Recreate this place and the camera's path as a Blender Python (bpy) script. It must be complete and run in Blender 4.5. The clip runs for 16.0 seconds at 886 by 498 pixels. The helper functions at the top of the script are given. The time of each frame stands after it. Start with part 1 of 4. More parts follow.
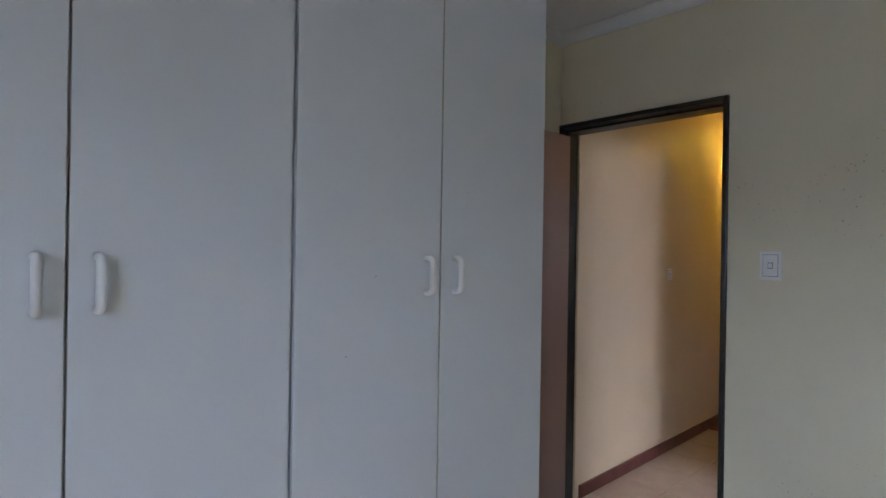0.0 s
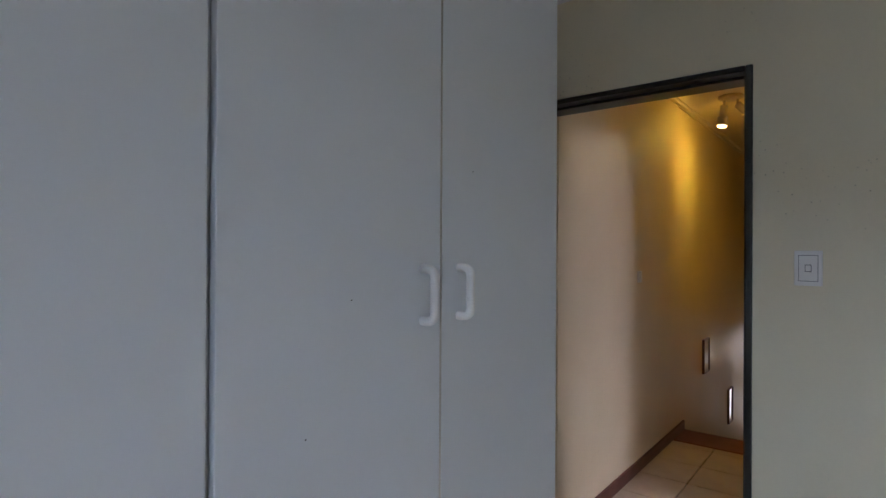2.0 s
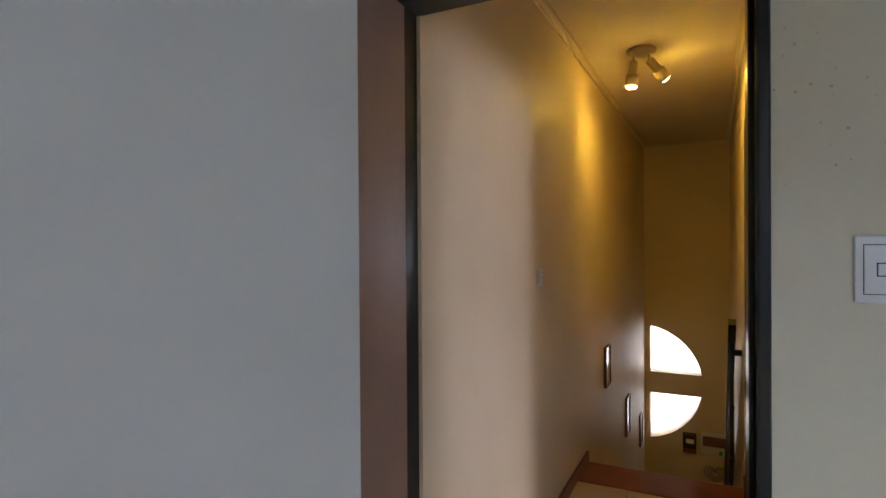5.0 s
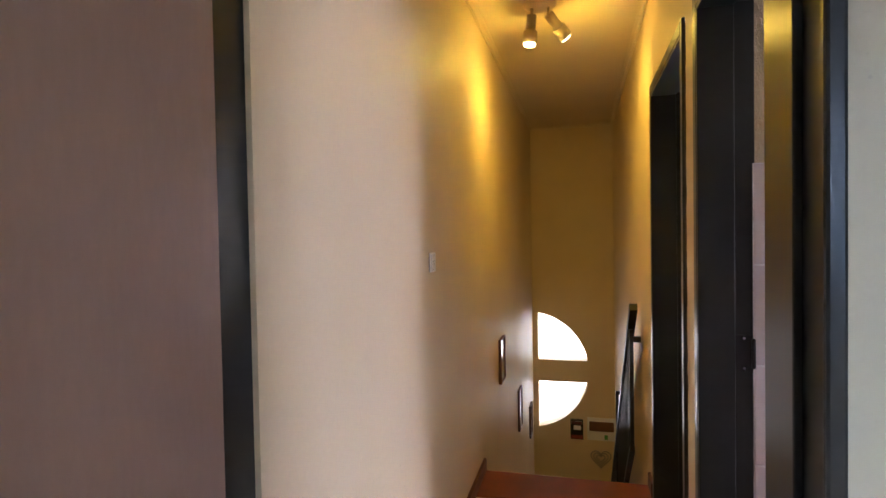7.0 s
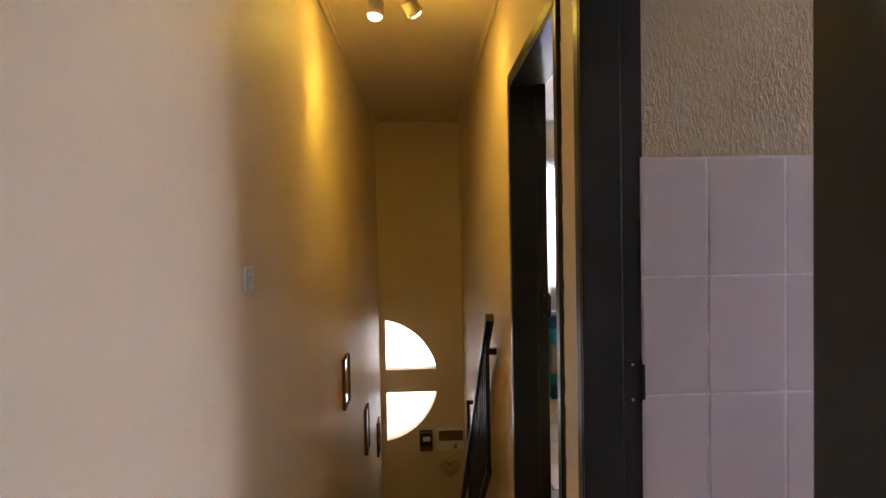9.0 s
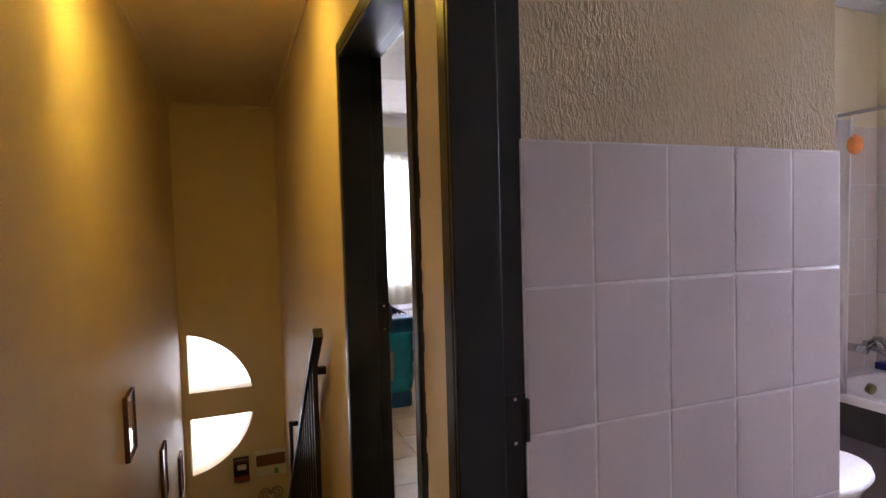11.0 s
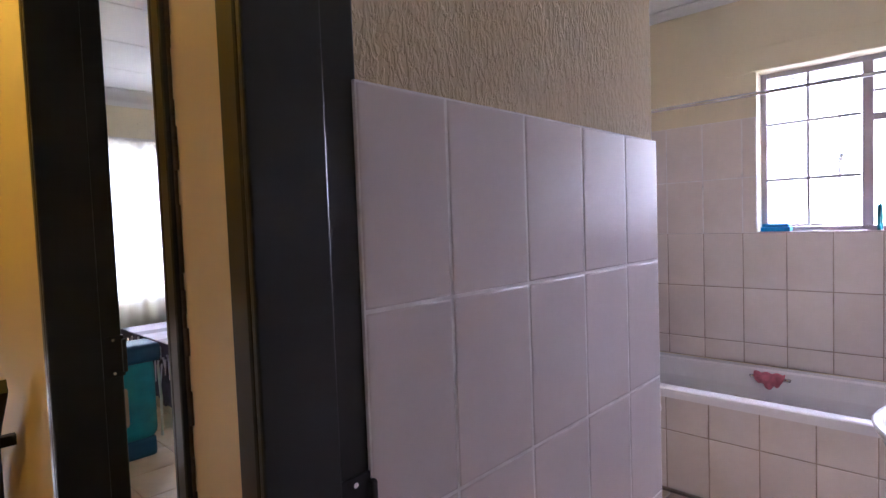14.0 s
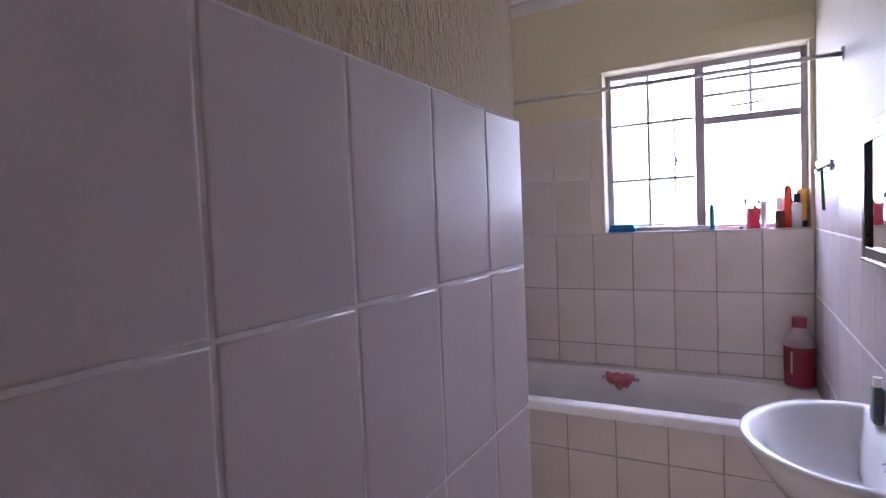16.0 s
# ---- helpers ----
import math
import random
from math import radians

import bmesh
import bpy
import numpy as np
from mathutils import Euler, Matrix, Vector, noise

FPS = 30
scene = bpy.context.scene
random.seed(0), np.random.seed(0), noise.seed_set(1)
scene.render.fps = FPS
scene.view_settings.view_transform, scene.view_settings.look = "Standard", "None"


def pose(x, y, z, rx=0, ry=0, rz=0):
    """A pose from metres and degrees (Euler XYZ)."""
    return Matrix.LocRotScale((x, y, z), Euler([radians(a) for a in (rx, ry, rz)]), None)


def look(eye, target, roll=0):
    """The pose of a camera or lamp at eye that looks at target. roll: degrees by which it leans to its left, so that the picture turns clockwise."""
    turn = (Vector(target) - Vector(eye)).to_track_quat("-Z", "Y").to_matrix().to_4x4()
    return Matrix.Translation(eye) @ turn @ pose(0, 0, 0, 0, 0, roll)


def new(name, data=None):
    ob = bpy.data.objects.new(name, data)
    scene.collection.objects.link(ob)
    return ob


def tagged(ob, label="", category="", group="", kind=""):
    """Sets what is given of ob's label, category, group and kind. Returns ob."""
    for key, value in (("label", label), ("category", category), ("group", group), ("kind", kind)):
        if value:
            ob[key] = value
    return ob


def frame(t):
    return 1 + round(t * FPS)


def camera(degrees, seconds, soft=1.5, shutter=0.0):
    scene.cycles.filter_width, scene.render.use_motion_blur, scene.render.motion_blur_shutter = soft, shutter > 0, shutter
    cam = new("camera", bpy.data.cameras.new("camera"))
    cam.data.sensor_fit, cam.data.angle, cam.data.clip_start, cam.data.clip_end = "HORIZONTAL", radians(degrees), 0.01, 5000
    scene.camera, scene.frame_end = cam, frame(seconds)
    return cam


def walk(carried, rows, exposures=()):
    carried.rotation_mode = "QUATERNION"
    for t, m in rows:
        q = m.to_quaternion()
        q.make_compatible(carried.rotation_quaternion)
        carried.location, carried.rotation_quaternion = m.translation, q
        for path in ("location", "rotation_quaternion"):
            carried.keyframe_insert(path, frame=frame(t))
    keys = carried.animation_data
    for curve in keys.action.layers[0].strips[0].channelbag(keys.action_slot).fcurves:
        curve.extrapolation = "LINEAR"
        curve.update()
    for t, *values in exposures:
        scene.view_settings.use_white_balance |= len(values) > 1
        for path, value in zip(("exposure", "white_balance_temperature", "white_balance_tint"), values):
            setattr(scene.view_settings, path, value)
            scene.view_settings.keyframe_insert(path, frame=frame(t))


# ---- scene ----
cam = camera(78.4, 16.0)
PATH = [
    (0, (1.723, -2.454, 1.408), (0.262, -1.088, 1.408), 0.9),
    (0.5, (1.587, -2.422, 1.411), (0.155, -1.026, 1.418), 0.7),
    (1, (1.417, -2.367, 1.415), (0.042, -0.915, 1.423), 0.6),
    (1.5, (1.282, -2.292, 1.42), (-0.022, -0.776, 1.425), 0.5),
    (2, (1.185, -2.186, 1.415), (-0.055, -0.617, 1.421), 0.3),
    (2.5, (1.102, -2.001, 1.432), (-0.085, -0.392, 1.439), 0.1),
    (3, (1.031, -1.822, 1.421), (-0.114, -0.182, 1.427), 0.0),
    (3.5, (0.946, -1.645, 1.423), (-0.149, 0.028, 1.423), -0.0),
    (4, (0.873, -1.487, 1.416), (-0.16, 0.226, 1.414), -0.0),
    (6.5, (0.593, -0.736, 1.384), (-0.023, 1.166, 1.345), -1.0),
    (7, (0.558, -0.642, 1.352), (0.064, 1.296, 1.305), -1.0),
    (7.5, (0.544, -0.506, 1.341), (0.18, 1.46, 1.295), -1.0),
    (8, (0.517, -0.41, 1.339), (0.297, 1.577, 1.297), -1.1),
    (8.5, (0.529, -0.287, 1.364), (0.446, 1.711, 1.313), -1.1),
    (9, (0.505, -0.202, 1.368), (0.574, 1.796, 1.316), -1.1),
    (11.5, (0.521, 0.271, 1.381), (1.373, 2.079, 1.296), -1.7),
    (12, (0.539, 0.336, 1.376), (1.514, 2.08, 1.287), -1.8),
    (12.5, (0.542, 0.407, 1.376), (1.641, 2.076, 1.286), -1.9),
    (13, (0.544, 0.479, 1.376), (1.767, 2.059, 1.281), -1.9),
    (13.5, (0.562, 0.534, 1.373), (1.904, 2.014, 1.274), -1.9),
    (14, (0.617, 0.587, 1.364), (2.06, 1.969, 1.27), -2.1),
    (14.5, (0.689, 0.637, 1.361), (2.223, 1.916, 1.265), -2.1),
    (15, (0.768, 0.688, 1.361), (2.386, 1.859, 1.266), -2.2),
    (15.5, (0.837, 0.721, 1.358), (2.53, 1.78, 1.258), -2.0),
    (16, (0.909, 0.745, 1.347), (2.66, 1.708, 1.251), -2.4),
]
walk(cam, [(t, look(eye, target, roll)) for t, eye, target, roll in PATH],
     [(0, -0.42, 5550, 20), (2, -0.55, 5600, 20), (4, -0.42, 5700, 20), (6.5, 0.42, 5550, 22), (7.5, 0.66, 5450, 22), (9, 0.20, 5500, 22), (12, 0.14, 5480, 25), (14, 0.10, 5250, 25), (16, -0.40, 5200, 25)])

# ---- world and light ----
world = bpy.data.worlds.new("world")
scene.world = world
world.use_nodes = True
sky = world.node_tree.nodes.new("ShaderNodeTexSky")
sky.sky_type, sky.sun_disc = "NISHITA", False
sky.sun_elevation, sky.sun_rotation, sky.dust_density = radians(48), radians(200), 4.0
world.node_tree.nodes["Background"].inputs[1].default_value = 0.12
world.node_tree.links.new(sky.outputs[0], world.node_tree.nodes["Background"].inputs[0])


def lamp(name, kind, m, watts, colour, **values):
    data = bpy.data.lights.new(name, kind)
    data.energy, data.color = watts, colour
    if kind == "AREA":
        data.shape, data.size, data.size_y = "RECTANGLE", values["size"][0], values["size"][1]
    else:
        data.shadow_soft_size = values["soft"]
    if kind == "SPOT":
        data.spot_size, data.spot_blend = radians(values["cone"]), values["blend"]
    ob = new(name, data)
    ob.matrix_world = m
    return ob


DAY = (0.90, 0.95, 1.0)
sun = lamp("sun", "SUN", look((0, 0, 0), (0.25, 0.6, -0.75)), 1.0, (1.0, 0.96, 0.9), soft=0)
sun.data.angle = radians(12)
lamp("bath_window_light", "AREA", look((4.85, 0.925, 2.05), (3.6, 0.925, 1.50)), 135, (0.90, 0.90, 1.0), size=(1.6, 1.5))
lamp("bath_sky_light", "AREA", look((5.8, 0.95, 3.2), (3.9, 0.95, 1.5)), 400, (0.90, 0.90, 1.0), size=(1.4, 1.4))
lamp("bedroom_window_light", "AREA", look((2.5, -4.75, 2.65), (1.9, -3.0, 0.9)), 250, (0.74, 0.87, 1.0), size=(1.8, 1.3))
lamp("stair_window_light", "AREA", look((0.33, 6.05, -0.05), (0.33, 4.0, -0.9)), 1.3, (1.0, 0.90, 0.72), size=(0.75, 1.3))
lamp("far_room_window_light", "AREA", look((2.45, 6.0, 1.5), (2.45, 0, 0.4)), 150, DAY, size=(1.5, 1.2))
SPOT_WARM = (1.0, 0.625, 0.05)
lamp("spot_bulb_light", "SPOT", look((0.300, 2.27, 2.335), (0.08, 3.0, 1.5)), 19, SPOT_WARM, soft=0.022, cone=135, blend=1.0)
lamp("spot_bulb_glow", "POINT", pose(0.299, 2.269, 2.322), 4.2, SPOT_WARM, soft=0.026)
lamp("spot_bulb_light", "SPOT", look((0.501, 2.386, 2.390), (0.92, 2.75, 1.80)), 12, SPOT_WARM, soft=0.022, cone=130, blend=1.0)
lamp("spot_bulb_glow", "POINT", pose(0.502, 2.387, 2.388), 2.2, SPOT_WARM, soft=0.026)


# ---- materials ----
def nodes_of(name):
    m = bpy.data.materials.new(name)
    m.use_nodes = True
    return m, m.node_tree.nodes, m.node_tree.links, m.node_tree.nodes["Principled BSDF"]


def surface(name, colour, rough=0.6, vary=0.06, scale=3.0, grain=60.0, bump=0.05, dist=0.002, metal=0.0, tint=None, spec=0.5,
            piece=0.0, stretch=(1, 1, 1), coat=0.0, rough_vary=0.12, specks=0.0):
    """A surface with large mottling, fine grain and relief. piece: how far single pieces differ."""
    m, n, l, b = nodes_of(name)
    tc = n.new("ShaderNodeTexCoord")
    mp = n.new("ShaderNodeMapping")
    mp.inputs["Scale"].default_value = stretch
    l.new(tc.outputs["Object"], mp.inputs[0])
    big = n.new("ShaderNodeTexNoise")
    big.inputs["Scale"].default_value, big.inputs["Detail"].default_value = scale, 5
    fine = n.new("ShaderNodeTexNoise")
    fine.inputs["Scale"].default_value, fine.inputs["Detail"].default_value = grain, 3
    for t in (big, fine):
        l.new(mp.outputs[0], t.inputs["Vector"])
    mix = n.new("ShaderNodeMix")
    mix.data_type = "RGBA"
    dark = tint or tuple(c * (1 - 3.2 * vary) for c in colour)
    mix.inputs[6].default_value, mix.inputs[7].default_value = (*colour, 1), (*dark, 1)
    ramp = n.new("ShaderNodeMapRange")
    ramp.inputs[1].default_value, ramp.inputs[2].default_value = 0.38, 0.78
    l.new(big.outputs[0], ramp.inputs[0])
    l.new(ramp.outputs[0], mix.inputs[0])
    mix2 = n.new("ShaderNodeMix")
    mix2.data_type, mix2.blend_type = "RGBA", "MULTIPLY"
    mix2.inputs[0].default_value = 1.0
    gr = n.new("ShaderNodeMapRange")
    gr.inputs[3].default_value, gr.inputs[4].default_value = 1 - vary, 1 + vary * 0.5
    l.new(fine.outputs[0], gr.inputs[0])
    out = gr.outputs[0]
    if piece:
        info = n.new("ShaderNodeObjectInfo")
        pr = n.new("ShaderNodeMapRange")
        pr.inputs[3].default_value, pr.inputs[4].default_value = 1 - piece, 1 + piece
        l.new(info.outputs["Random"], pr.inputs[0])
        mul = n.new("ShaderNodeMath")
        mul.operation = "MULTIPLY"
        l.new(out, mul.inputs[0])
        l.new(pr.outputs[0], mul.inputs[1])
        out = mul.outputs[0]
    l.new(mix.outputs[2], mix2.inputs[6])
    l.new(out, mix2.inputs[7])
    base = mix2.outputs[2]
    if specks:
        vo, th, pk = n.new("ShaderNodeTexVoronoi"), n.new("ShaderNodeMapRange"), n.new("ShaderNodeMapRange")
        vo.inputs["Scale"].default_value = 42
        th.inputs[1].default_value, th.inputs[2].default_value, th.inputs[3].default_value, th.inputs[4].default_value = 0.06, 0.16, 1.0, 0.0
        pk.inputs[1].default_value, pk.inputs[2].default_value = 0.50, 0.66
        l.new(tc.outputs["Object"], vo.inputs["Vector"])
        l.new(vo.outputs["Distance"], th.inputs[0])
        l.new(big.outputs[0], pk.inputs[0])
        mm = n.new("ShaderNodeMath")
        mm.operation = "MULTIPLY"
        l.new(th.outputs[0], mm.inputs[0])
        l.new(pk.outputs[0], mm.inputs[1])
        m3, m4 = n.new("ShaderNodeMath"), n.new("ShaderNodeMix")
        m3.operation = "MULTIPLY"
        m3.inputs[1].default_value = specks
        l.new(mm.outputs[0], m3.inputs[0])
        m4.data_type = "RGBA"
        l.new(m3.outputs[0], m4.inputs[0])
        l.new(base, m4.inputs[6])
        m4.inputs[7].default_value = (0.10, 0.09, 0.06, 1)
        base = m4.outputs[2]
    l.new(base, b.inputs["Base Color"])
    rr = n.new("ShaderNodeMapRange")
    rr.inputs[3].default_value, rr.inputs[4].default_value = max(0.02, rough - rough_vary * rough), min(1, rough + rough_vary * rough)
    l.new(big.outputs[0], rr.inputs[0])
    l.new(rr.outputs[0], b.inputs["Roughness"])
    b.inputs["Metallic"].default_value, b.inputs["Specular IOR Level"].default_value = metal, spec
    b.inputs["Coat Weight"].default_value = coat
    if bump:
        bp = n.new("ShaderNodeBump")
        bp.inputs["Strength"].default_value, bp.inputs["Distance"].default_value = bump, dist
        l.new(fine.outputs[0], bp.inputs["Height"])
        l.new(bp.outputs[0], b.inputs["Normal"])
    return m


def plaster(name, colour, scale, depth, stretch):
    """Thrown, trowelled render with raised ridges."""
    m = surface(name, colour, 0.8, 0.05, 2.5, 45, 0)
    n, l = m.node_tree.nodes, m.node_tree.links
    tc, mp = n.new("ShaderNodeTexCoord"), n.new("ShaderNodeMapping")
    mp.inputs["Scale"].default_value = stretch
    l.new(tc.outputs["Object"], mp.inputs[0])
    a, c = n.new("ShaderNodeTexNoise"), n.new("ShaderNodeTexVoronoi")
    a.inputs["Scale"].default_value, a.inputs["Detail"].default_value, a.inputs["Distortion"].default_value = scale, 4, 0.8
    c.inputs["Scale"].default_value = scale * 0.8
    c.feature = "SMOOTH_F1"
    l.new(mp.outputs[0], a.inputs["Vector"])
    l.new(mp.outputs[0], c.inputs["Vector"])
    r = n.new("ShaderNodeMapRange")
    r.inputs[1].default_value, r.inputs[2].default_value = 0.42, 0.62
    l.new(a.outputs[0], r.inputs[0])
    s = n.new("ShaderNodeMath")
    s.operation = "MULTIPLY_ADD"
    s.inputs[1].default_value = -0.6
    l.new(c.outputs["Distance"], s.inputs[0])
    l.new(r.outputs[0], s.inputs[2])
    bp = n.new("ShaderNodeBump")
    bp.inputs["Strength"].default_value, bp.inputs["Distance"].default_value = 0.8, depth
    l.new(s.outputs[0], bp.inputs["Height"])
    l.new(bp.outputs[0], n["Principled BSDF"].inputs["Normal"])
    return m


def glowing(name, colour, strength):
    m, n, l, b = nodes_of(name)
    b.inputs["Base Color"].default_value = (*colour, 1)
    b.inputs["Emission Color"].default_value, b.inputs["Emission Strength"].default_value = (*colour, 1), strength
    return m


def clear(name, colour, rough=0.0, ior=1.45):
    m, n, l, b = nodes_of(name)
    b.inputs["Base Color"].default_value = (*colour, 1)
    b.inputs["Roughness"].default_value, b.inputs["IOR"].default_value, b.inputs["Transmission Weight"].default_value = rough, ior, 1
    return m


def sheer(name, colour, share):
    """Thin cloth that lets light through."""
    m, n, l, b = nodes_of(name)
    b.inputs["Base Color"].default_value, b.inputs["Roughness"].default_value = (*colour, 1), 0.9
    tr, mix = n.new("ShaderNodeBsdfTranslucent"), n.new("ShaderNodeMixShader")
    tr.inputs[0].default_value = (*colour, 1)
    mix.inputs[0].default_value = share
    l.new(b.outputs[0], mix.inputs[1])
    l.new(tr.outputs[0], mix.inputs[2])
    l.new(mix.outputs[0], n["Material Output"].inputs[0])
    return m


CREAM = surface("cream_wall_paint", (0.75, 0.61, 0.395), 0.55, 0.03, 1.6, 70, 0.25, 0.002, tint=(0.70, 0.56, 0.335), specks=0.25)
CREAM_BATH = surface("light_cream_wall_paint", (0.74, 0.65, 0.44), 0.55, 0.03, 1.6, 70, 0.25, 0.002, tint=(0.70, 0.60, 0.40), specks=0.2)
# White ceiling paint with the spotlights' yellow bounce mixed into the colour.
HALL_LAMP_TINT = surface("lamp_tinted_ceiling_paint", (0.78, 0.67, 0.46), 0.75, 0.03, 1.2, 40, 0.04)
CREAM_PALE = surface("pale_cream_wall_paint", (0.76, 0.69, 0.50), 0.55, 0.03, 1.6, 90, 0.25, 0.0015, tint=(0.68, 0.61, 0.44), specks=0.6)
STIPPLE = plaster("rough_cream_plaster", (0.61, 0.485, 0.285), 105, 0.0036, (1, 1, 0.42))
CEILING = surface("white_ceiling_paint", (0.78, 0.77, 0.74), 0.8, 0.03, 1.2, 40, 0.04)
MELAMINE = surface("white_melamine", (0.74, 0.76, 0.77), 0.38, 0.015, 1.1, 180, 0.03, 0.0004, tint=(0.70, 0.72, 0.73))
EDGING = surface("cream_edge_band", (0.62, 0.58, 0.50), 0.5, 0.05, 6, 90, 0.02)
# Near-black for shade in gaps and recesses, also for nicks.
DARK_GAP = surface("gap_shade_and_nick", (0.03, 0.03, 0.03), 0.9, 0.05, 8, 60, 0.02)
PLASTIC = surface("white_plastic", (0.82, 0.80, 0.76), 0.3, 0.02, 12, 120, 0.01)
STEEL_PAINT = surface("dark_green_gloss_paint", (0.021, 0.022, 0.020), 0.30, 0.08, 5, 40, 0.03, 0.0008, tint=(0.030, 0.029, 0.026), spec=0.38)
DOOR_WOOD = surface("brown_painted_door", (0.43, 0.295, 0.25), 0.26, 0.07, 2.5, 110, 0.05, 0.001, tint=(0.36, 0.235, 0.20), stretch=(1, 1, 0.25))
SKIRTING = surface("red_brown_skirting", (0.16, 0.055, 0.04), 0.4, 0.1, 8, 60, 0.05)
RED_STEP = surface("dark_red_step_paint", (0.20, 0.045, 0.03), 0.38, 0.12, 5, 60, 0.08, 0.001)
FLOOR_TILE = surface("beige_floor_tile", (0.60, 0.47, 0.33), 0.32, 0.06, 7, 60, 0.03, 0.0005, tint=(0.50, 0.38, 0.26), piece=0.05)
GROUT_FLOOR = surface("dark_floor_grout", (0.22, 0.17, 0.13), 0.9, 0.1, 20, 150, 0.2)
WALL_TILE = surface("pale_pink_glazed_tile", (0.65, 0.575, 0.56), 0.22, 0.025, 5, 70, 0.03, 0.0004, tint=(0.61, 0.545, 0.525), piece=0.03)
WALL_TILE_WARM = surface("cream_pink_glazed_tile", (0.72, 0.64, 0.585), 0.22, 0.03, 4, 70, 0.03, 0.0004, tint=(0.64, 0.555, 0.48), piece=0.04)
GROUT_PALE = surface("pale_grout", (0.80, 0.76, 0.74), 0.9, 0.08, 25, 180, 0.2)
GROUT_DARK = surface("stained_grout", (0.44, 0.35, 0.28), 0.9, 0.15, 12, 150, 0.2)
PORCELAIN = surface("white_porcelain", (0.83, 0.82, 0.82), 0.1, 0.012, 4, 90, 0.0, coat=0.3)
ACRYLIC = surface("white_bath_enamel", (0.80, 0.77, 0.76), 0.15, 0.02, 4, 90, 0.01, coat=0.3)
CHROME = surface("chrome", (0.62, 0.61, 0.63), 0.16, 0.03, 20, 150, 0.01, metal=1.0)
MIRROR = surface("mirror_glass", (0.92, 0.93, 0.93), 0.015, 0.0, 3, 60, 0.0, metal=1.0)
BLACK_STEEL = surface("black_painted_steel", (0.012, 0.010, 0.010), 0.42, 0.1, 8, 60, 0.05)
# Both window steels are paled: the glare round the panes is in their colour.
WINDOW_STEEL = surface("glare_paled_steel", (0.76, 0.74, 0.76), 0.45, 0.06, 8, 70, 0.05)
WINDOW_FRAME = surface("glare_paled_brown_steel", (0.40, 0.34, 0.36), 0.45, 0.06, 8, 70, 0.05)
GLASS = clear("window_glass", (1, 1, 1))
SKY_GLOW = glowing("pale_blue_sky", (0.60, 0.80, 1.0), 1.3)
OUTSIDE = glowing("bright_overcast_sky", (1, 1, 1), 4.0)
OUTSIDE_STAIR = glowing("hazy_overcast_sky", (1, 0.97, 0.89), 2.6)
BULB = glowing("lit_bulb", (1.0, 0.80, 0.35), 14.0)
LAMP_BODY = surface("cream_lamp_enamel", (0.62, 0.52, 0.38), 0.35, 0.04, 10, 90, 0.02)
FRAME_DARK = surface("dark_picture_frame", (0.11, 0.042, 0.028), 0.35, 0.08, 12, 90, 0.05)
PICTURE = surface("pale_print", (0.70, 0.64, 0.58), 0.06, 0.2, 9, 60, 0.0, tint=(0.48, 0.40, 0.34))
SCREED = surface("grey_cement", (0.30, 0.28, 0.26), 0.9, 0.1, 4, 60, 0.1)


# ---- building helpers ----
def link(name, bm, material, parent=None, smooth=False):
    me = bpy.data.meshes.new(name)
    bmesh.ops.recalc_face_normals(bm, faces=bm.faces)
    if smooth:
        for f in bm.faces:
            f.smooth = True
    bm.to_mesh(me)
    bm.free()
    me.materials.append(material)
    ob = new(name, me)
    ob.parent = parent
    return ob


def part(name, bm, material, parent, label="", smooth=False):
    return tagged(link(name, bm, material, parent, smooth), label)


def thing(name, label, category, group=""):
    return tagged(new(name), label, category, group)


def add_box(bm, x0, x1, y0, y1, z0, z1, bevel=0.0, seg=2):
    m = Matrix.LocRotScale(((x0 + x1) / 2, (y0 + y1) / 2, (z0 + z1) / 2), None, (abs(x1 - x0), abs(y1 - y0), abs(z1 - z0)))
    vs = bmesh.ops.create_cube(bm, size=1, matrix=m)["verts"]
    if bevel:
        es = list({e for v in vs for e in v.link_edges})
        bmesh.ops.bevel(bm, geom=es, offset=bevel, segments=seg, profile=0.5, affect="EDGES")
    return bm


def box(x0, x1, y0, y1, z0, z1, bevel=0.0, seg=2):
    return add_box(bmesh.new(), x0, x1, y0, y1, z0, z1, bevel, seg)


def add_cyl(bm, a, b, r0, r1=None, seg=16, caps=True):
    a, b = Vector(a), Vector(b)
    r1 = r0 if r1 is None else r1
    m = Matrix.Translation((a + b) / 2) @ (b - a).to_track_quat("Z", "Y").to_matrix().to_4x4()
    bmesh.ops.create_cone(bm, cap_ends=caps, segments=seg, radius1=r0, radius2=r1, depth=(b - a).length, matrix=m)
    return bm


def cyl(a, b, r0, r1=None, seg=16):
    return add_cyl(bmesh.new(), a, b, r0, r1, seg)


def tube(points, r, seg=10, flat=1.0, turn=0.0):
    """A rod swept along points; flat squeezes its section, turn rolls it."""
    bm, rings = bmesh.new(), []
    pts = [Vector(p) for p in points]
    for i, p in enumerate(pts):
        d = (pts[min(i + 1, len(pts) - 1)] - pts[max(i - 1, 0)]).normalized()
        if i == 0:
            side = d.cross(Vector((0, 0, 1)))
            side = side if side.length > 0.05 else d.cross(Vector((0, 1, 0)))
        side = (side - side.dot(d) * d).normalized()
        up = side.cross(d)
        rings.append([bm.verts.new(p + r * (math.cos(t) * side + flat * math.sin(t) * up)) for t in np.linspace(turn, turn + 2 * math.pi, seg, endpoint=False)])
    for q, w in zip(rings, rings[1:]):
        for i in range(seg):
            bm.faces.new((q[i], q[(i + 1) % seg], w[(i + 1) % seg], w[i]))
    bm.faces.new(rings[0]), bm.faces.new(rings[-1])
    return bm


